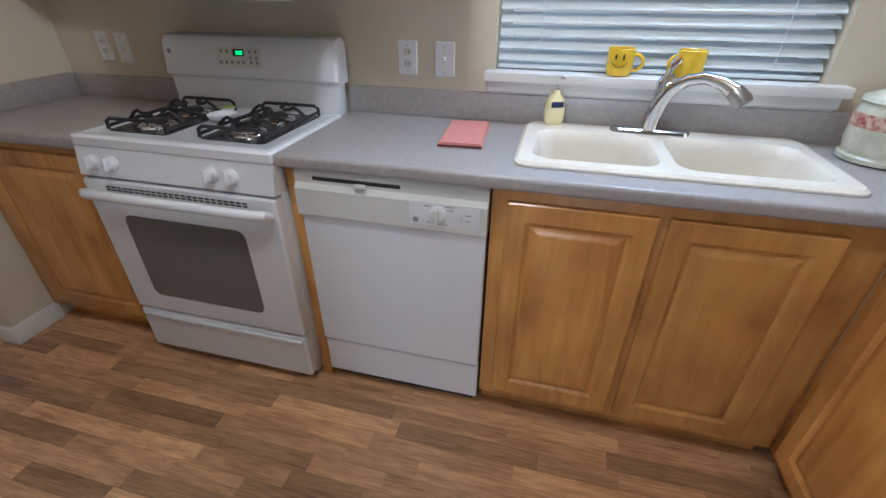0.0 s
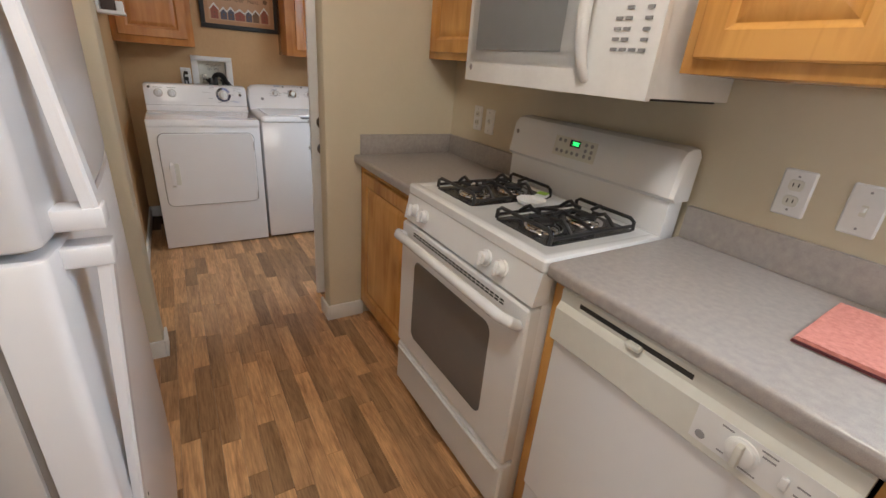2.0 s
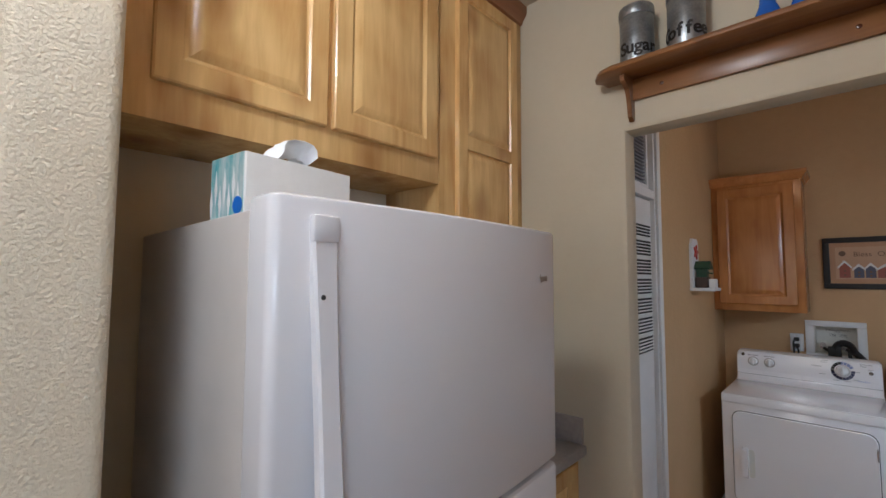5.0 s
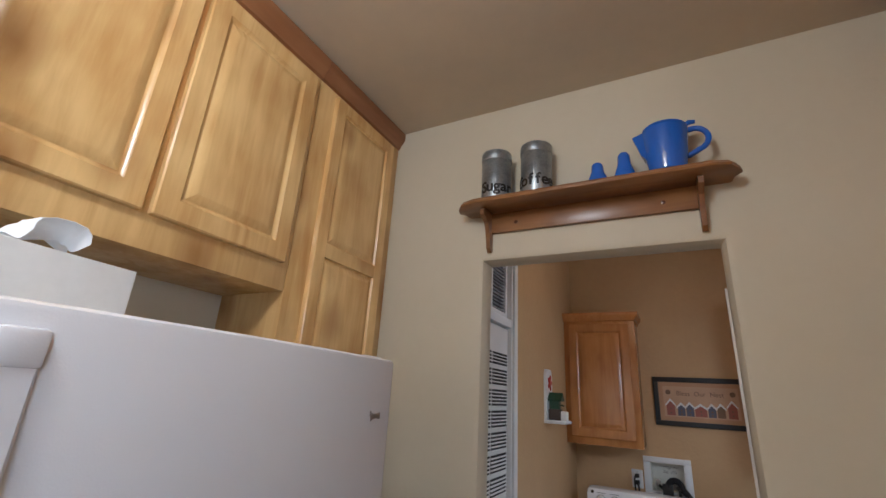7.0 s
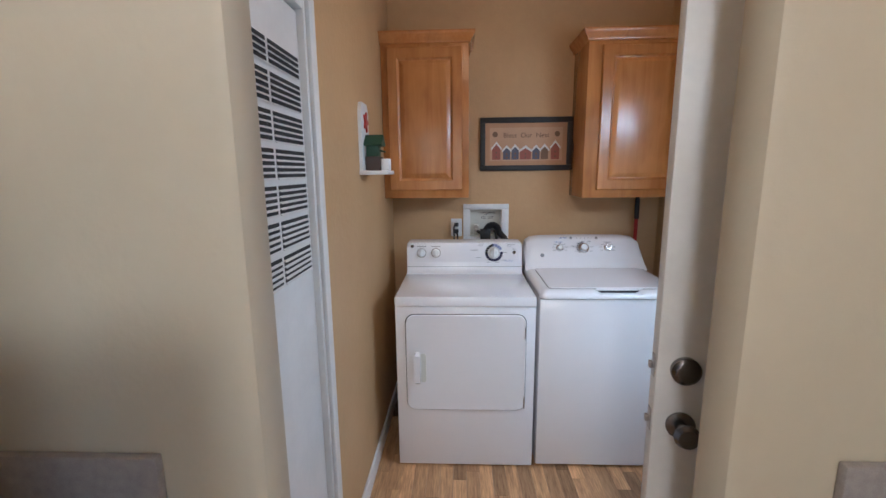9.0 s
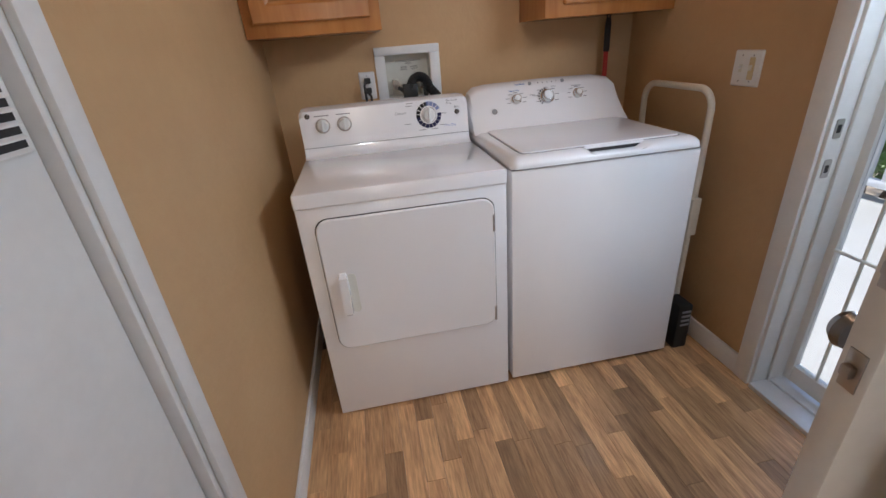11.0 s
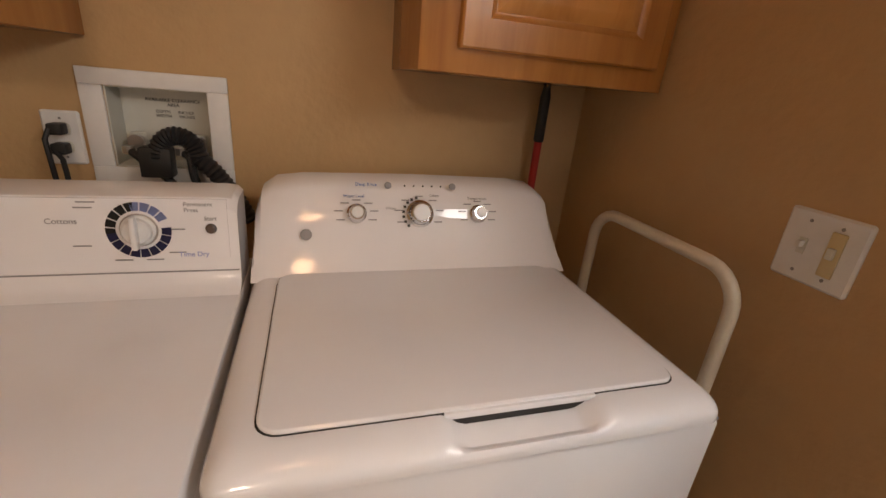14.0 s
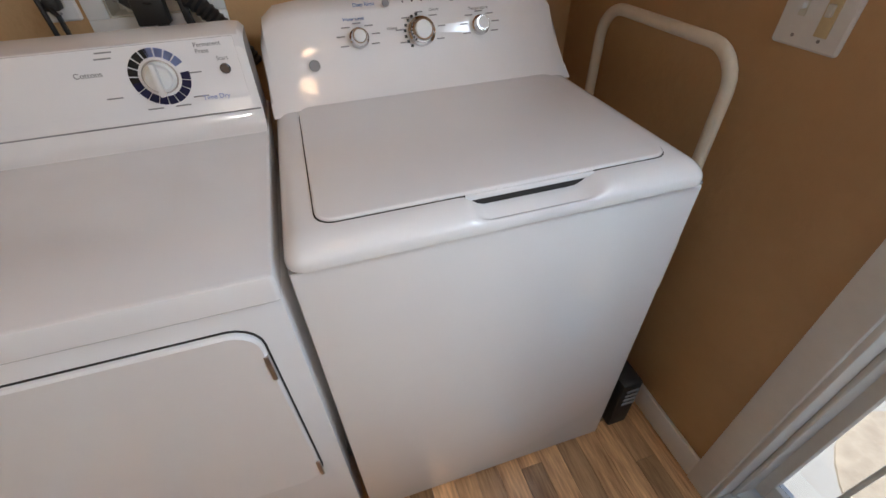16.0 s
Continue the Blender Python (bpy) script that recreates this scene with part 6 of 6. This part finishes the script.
# ---------------------------------------------------------------- living room beyond the stub wall
solid("floor_carpet", boxes((-2.6, -4.30, -0.05, 5.0, 0.42, 0.004)), CARPET, "grey plush carpet of the living room", "carpet", "structure")
def living_room():
    d = thing("door_4", "white panelled door standing open with a dark bag on its knob", "door", (-0.80, -3.16, 0.012), -82, kind="structure")
    part("leaf", boxes((0, -0.02, 0, 0.88, 0.02, 2.03), bevel=0.003), TRIM, d)
    for x in (0.11, 0.47):
        for z0, z1 in ((0.15, 0.72), (0.85, 1.48), (1.60, 1.90)): part("panel", plate(x, z0, x + 0.30, z1, 0.002, [(0, -0.018), (0.0, -0.0205), (0.02, -0.024), (0.05, -0.028)]), TRIM, d)
    part("knob", lathe([(0.03, 0), (0.012, 0.01), (0.028, 0.04), (0.02, 0.06), (0.003, 0.064)], 18), STEEL, d).matrix_local = pose(0.82, -0.02, 0.96, 90, 0, 0)
    b = thing("hanging_bag", "small black bag hung on the door knob", "bag", (-0.66, -3.97, 0.74), 8)
    part("pouch", loft([[(x, y, z) for x, y in rrect(-a, -c, a, c, 0.02, 4)] for a, c, z in ((0.05, 0.03, 0.0), (0.06, 0.045, 0.05), (0.045, 0.035, 0.16), (0.01, 0.01, 0.22))]), BLACK, b)
    w = thing("door_5", "white framed glass patio door to a sunny deck", "door", (-0.72, -4.37, 0.0), 0, kind="structure")
    W = 1.87
    part("frame", boxes((0, -0.03, 0, 0.06, 0.05, 2.12), (W - 0.06, -0.03, 0, W, 0.05, 2.12), (W / 2 - 0.05, -0.03, 0, W / 2 + 0.05, 0.03, 2.12), (0.06, -0.03, 0, W - 0.06, 0.05, 0.10), (0.06, -0.03, 2.05, W - 0.06, 0.05, 2.12), (0.06, -0.02, 0.96, W - 0.06, 0.02, 1.02)), TRIM, w)
    for a, c in ((0.06, W / 2 - 0.05), (W / 2 + 0.05, W - 0.06)):
        for z0, z1 in ((0.10, 0.96), (1.02, 2.05)):
            g = part("pane", boxes((a, -0.004, z0, c, 0.0, z1)), GLASS, w); g.visible_shadow = False
living_room()

# ---------------------------------------------------------------- outside
solid("ground", boxes((-60, -60, -0.75, 60, 60, -0.70)), SOIL, "dry leafy ground around the house", "ground", "structure")
solid("porch_floor", boxes((-4.7, YL + 0.14, -0.20, -0.2, 5.45, -0.03), bevel=0.01), CONCRETE, "pale painted concrete porch", "porch", "structure")
solid("deck", boxes((-2.5, -6.4, -0.2, 4.0, -4.44, -0.03)), CONCRETE, "pale deck outside the living room", "deck", "structure")
def door_mat():
    t = thing("door_mat", "tan pebbled half-round door mat on the porch", "door mat", (-2.30, 3.62, -0.029))
    pts = [(0.46 * math.cos(a), 0.36 * math.sin(a)) for a in [k * 2 * math.pi / 40 for k in range(40)]]
    part("pad", loft([[(x * k, y * k, z) for x, y in pts] for k, z in ((1, 0), (1, 0.008), (0.97, 0.012))]), MAT, t)
    rnd = random.Random(4)
    for i in range(26):
        a, r = rnd.uniform(0, 6.28), math.sqrt(rnd.random()) * 0.85
        part("pebble", lathe([(0.028, 0.0), (0.022, 0.008), (0.004, 0.011)], 10, at=(0.44 * r * math.cos(a), 0.34 * r * math.sin(a), 0.012)), MAT, t)
door_mat()
def railing(x0, x1, y, z, label):
    r = thing("porch_railing", label, "railing", (x0, y, z))
    L = x1 - x0
    part("top_rail", boxes((0, -0.035, 0.90, L, 0.035, 0.94), bevel=0.006), RAILW, r)
    part("bottom_rail", boxes((0, -0.02, 0.10, L, 0.02, 0.16), bevel=0.004), RAILW, r)
    n = int(L / 0.125); me = None
    for i in range(n + 1):
        if me is None: o = part("baluster", boxes((-0.019, -0.019, 0.16, 0.019, 0.019, 0.90), bevel=0.003), RAILW, r); me = o.data
        else: o = new("baluster", me); o.parent = r
        o.location = (0.03 + i * 0.125, 0, 0)
    for x in (0, L / 2, L): part("post", boxes((x - 0.045, -0.045, 0, x + 0.045, 0.045, 1.02), bevel=0.005), RAILW, r)
railing(-4.6, -0.2, 5.35, -0.03, "white painted porch railing with square balusters")
railing(-2.4, 4.0, -6.3, -0.03, "white painted deck railing with square balusters")
def shrub(x, y, z, rx, rz, n, seed, mat=LEAF):
    rnd = random.Random(seed); s = thing("shrub", "leafy green garden shrub in sunlight", "shrub", (x, y, z), group="shrubs")
    for k in range(5):
        a = rnd.uniform(0, 6.28); part("stem", tube([(0, 0, 0), (0.3 * rx * math.cos(a), 0.3 * rx * math.sin(a), rz * 0.5), (0.7 * rx * math.cos(a), 0.7 * rx * math.sin(a), rz * 0.9)], [0.03, 0.02, 0.006], 6), BARK, s)
    vs, fs = [], []
    for i in range(n):
        a, b, q = rnd.uniform(0, 6.28), rnd.uniform(-0.2, 1), rnd.uniform(0.45, 1.0) * (0.8 + 0.25 * math.sin(3 * rnd.random() * 6.28))
        c = Vector((rx * q * math.cos(a) * math.sqrt(max(0, 1 - b * b)), rx * q * math.sin(a) * math.sqrt(max(0, 1 - b * b)), rz * 0.55 + rz * 0.5 * q * b))
        m = Euler((rnd.uniform(0, 6), rnd.uniform(0, 6), rnd.uniform(0, 6))).to_matrix(); l = rnd.uniform(0.06, 0.13)
        k = len(vs)
        for p in ((0, -l, 0), (l * 0.35, 0, 0.01), (0, l, 0), (-l * 0.35, 0, 0.01)): vs.append(c + m @ Vector(p))
        fs.append((k, k + 1, k + 2, k + 3))
    me = bpy.data.meshes.new("leaves"); me.from_pydata(vs, [], fs); me.materials.append(mat)
    o = new("leaves", me); o.parent = s
for i, (x, y, rr, h) in enumerate(((-4.6, 6.0, 0.8, 1.5), (-3.4, 6.4, 0.9, 1.3), (-2.2, 6.1, 0.8, 1.2), (-1.2, 6.5, 0.9, 1.7), (-5.8, 7.2, 1.1, 2.3), (0.2, 6.9, 0.9, 1.5), (2.4, 7.0, 1.0, 1.7), (-0.4, -8.0, 1.2, 2.2), (1.5, -8.4, 1.3, 2.4))):
    shrub(x, y, -0.70, rr, h, 900, 10 + i)
def bank():
    rnd = random.Random(3); bm = bmesh.new(); n = 30; g = []
    for i in range(n + 1):
        g.append([bm.verts.new((-16 + i * 1.1, 7.6 + j * 1.0, -0.7 + 0.55 * j + 0.25 * noise.noise(Vector((i * 0.5, j * 0.5, 0))))) for j in range(9)])
    for i in range(n):
        for j in range(8): bm.faces.new((g[i][j], g[i + 1][j], g[i + 1][j + 1], g[i][j + 1]))
    return bm
solid("hillside", bank(), SOIL, "dry leaf-covered slope behind the porch", "slope", "structure")
def house():
    h = thing("house", "pale blue sided neighbouring house", "house", (-2.0, -22.0, -0.7))
    part("wall", boxes((-6, -4, 0, 8, 0, 3.2)), SIDING, h)
    part("roof", loft([[(x, -4.5, 3.2), (x, 0.5, 3.2), (x, -2.0, 4.8)] for x in (-6.4, 8.4)]), BARK, h)
    for x in (-3, 1, 5):
        w = part("window", boxes((x, 0.0, 1.1, x + 1.2, 0.03, 2.3)), OVENGLASS, h); part("frame", boxes((x - 0.08, 0.0, 1.02, x, 0.06, 2.38), (x + 1.2, 0.0, 1.02, x + 1.28, 0.06, 2.38), (x, 0.0, 1.02, x + 1.2, 0.06, 1.1), (x, 0.0, 2.3, x + 1.2, 0.06, 2.38)), TRIM, w)
house()

# ---------------------------------------------------------------- laminate floor
def laminate():
    solid("subfloor", boxes((XL - 0.1, 0.42, -0.06, 5.0, YL + 0.1, -0.0005)), GROOVE, "dark underlay between laminate strips", "floor", "structure")
    fl = thing("floor", "brown wood laminate floor of short staggered strips", "floor", (0, 0, 0), kind="structure")
    rnd = random.Random(7); w = 0.0655
    lens = (0.26, 0.34, 0.42, 0.50); meshes = {}
    def strip(l):
        if l not in meshes:
            me = bpy.data.meshes.new("floor_strip"); b = 0.0006
            vs = [(0, 0, 0), (l, 0, 0), (l, w, 0), (0, w, 0), (b, b, 0.0035), (l - b, b, 0.0035), (l - b, w - b, 0.0035), (b, w - b, 0.0035)]
            me.from_pydata(vs, [], [(4, 5, 6, 7), (0, 1, 5, 4), (1, 2, 6, 5), (2, 3, 7, 6), (3, 0, 4, 7)]); me.materials.append(PLANK); meshes[l] = me
        return meshes[l]
    vs, fs, count = [], [], 0
    y = 0.42
    while y < YL + 0.02:
        x = XL - rnd.uniform(0, 0.4)
        while x < 5.0:
            l = rnd.choice(lens)
            near = -3.0 < x < 0.75 and 1.30 < y < 2.34
            hidden = x + l < XL + 0.7 or (x < XP - 0.1 and y < LY - 0.2)
            if near and count < 300:
                o = new("floor_strip", strip(l)); o.parent = fl; o.location = (x, y, 0); count += 1
            elif not hidden or near:
                k = len(vs); b = 0.0006
                for px, py, pz in ((0, 0, 0), (l, 0, 0), (l, w, 0), (0, w, 0), (b, b, 0.0035), (l - b, b, 0.0035), (l - b, w - b, 0.0035), (b, w - b, 0.0035)): vs.append((x + px, y + py, pz))
                for q in ((4, 5, 6, 7), (0, 1, 5, 4), (1, 2, 6, 5), (2, 3, 7, 6), (3, 0, 4, 7)): fs.append(tuple(k + i for i in q))
            x += l
        y += w
    me = bpy.data.meshes.new("floor_strips"); me.from_pydata(vs, [], fs); me.materials.append(PLANKS)
    o = new("floor_strips", me); o.parent = fl; o["kind"] = "stuff"
laminate()
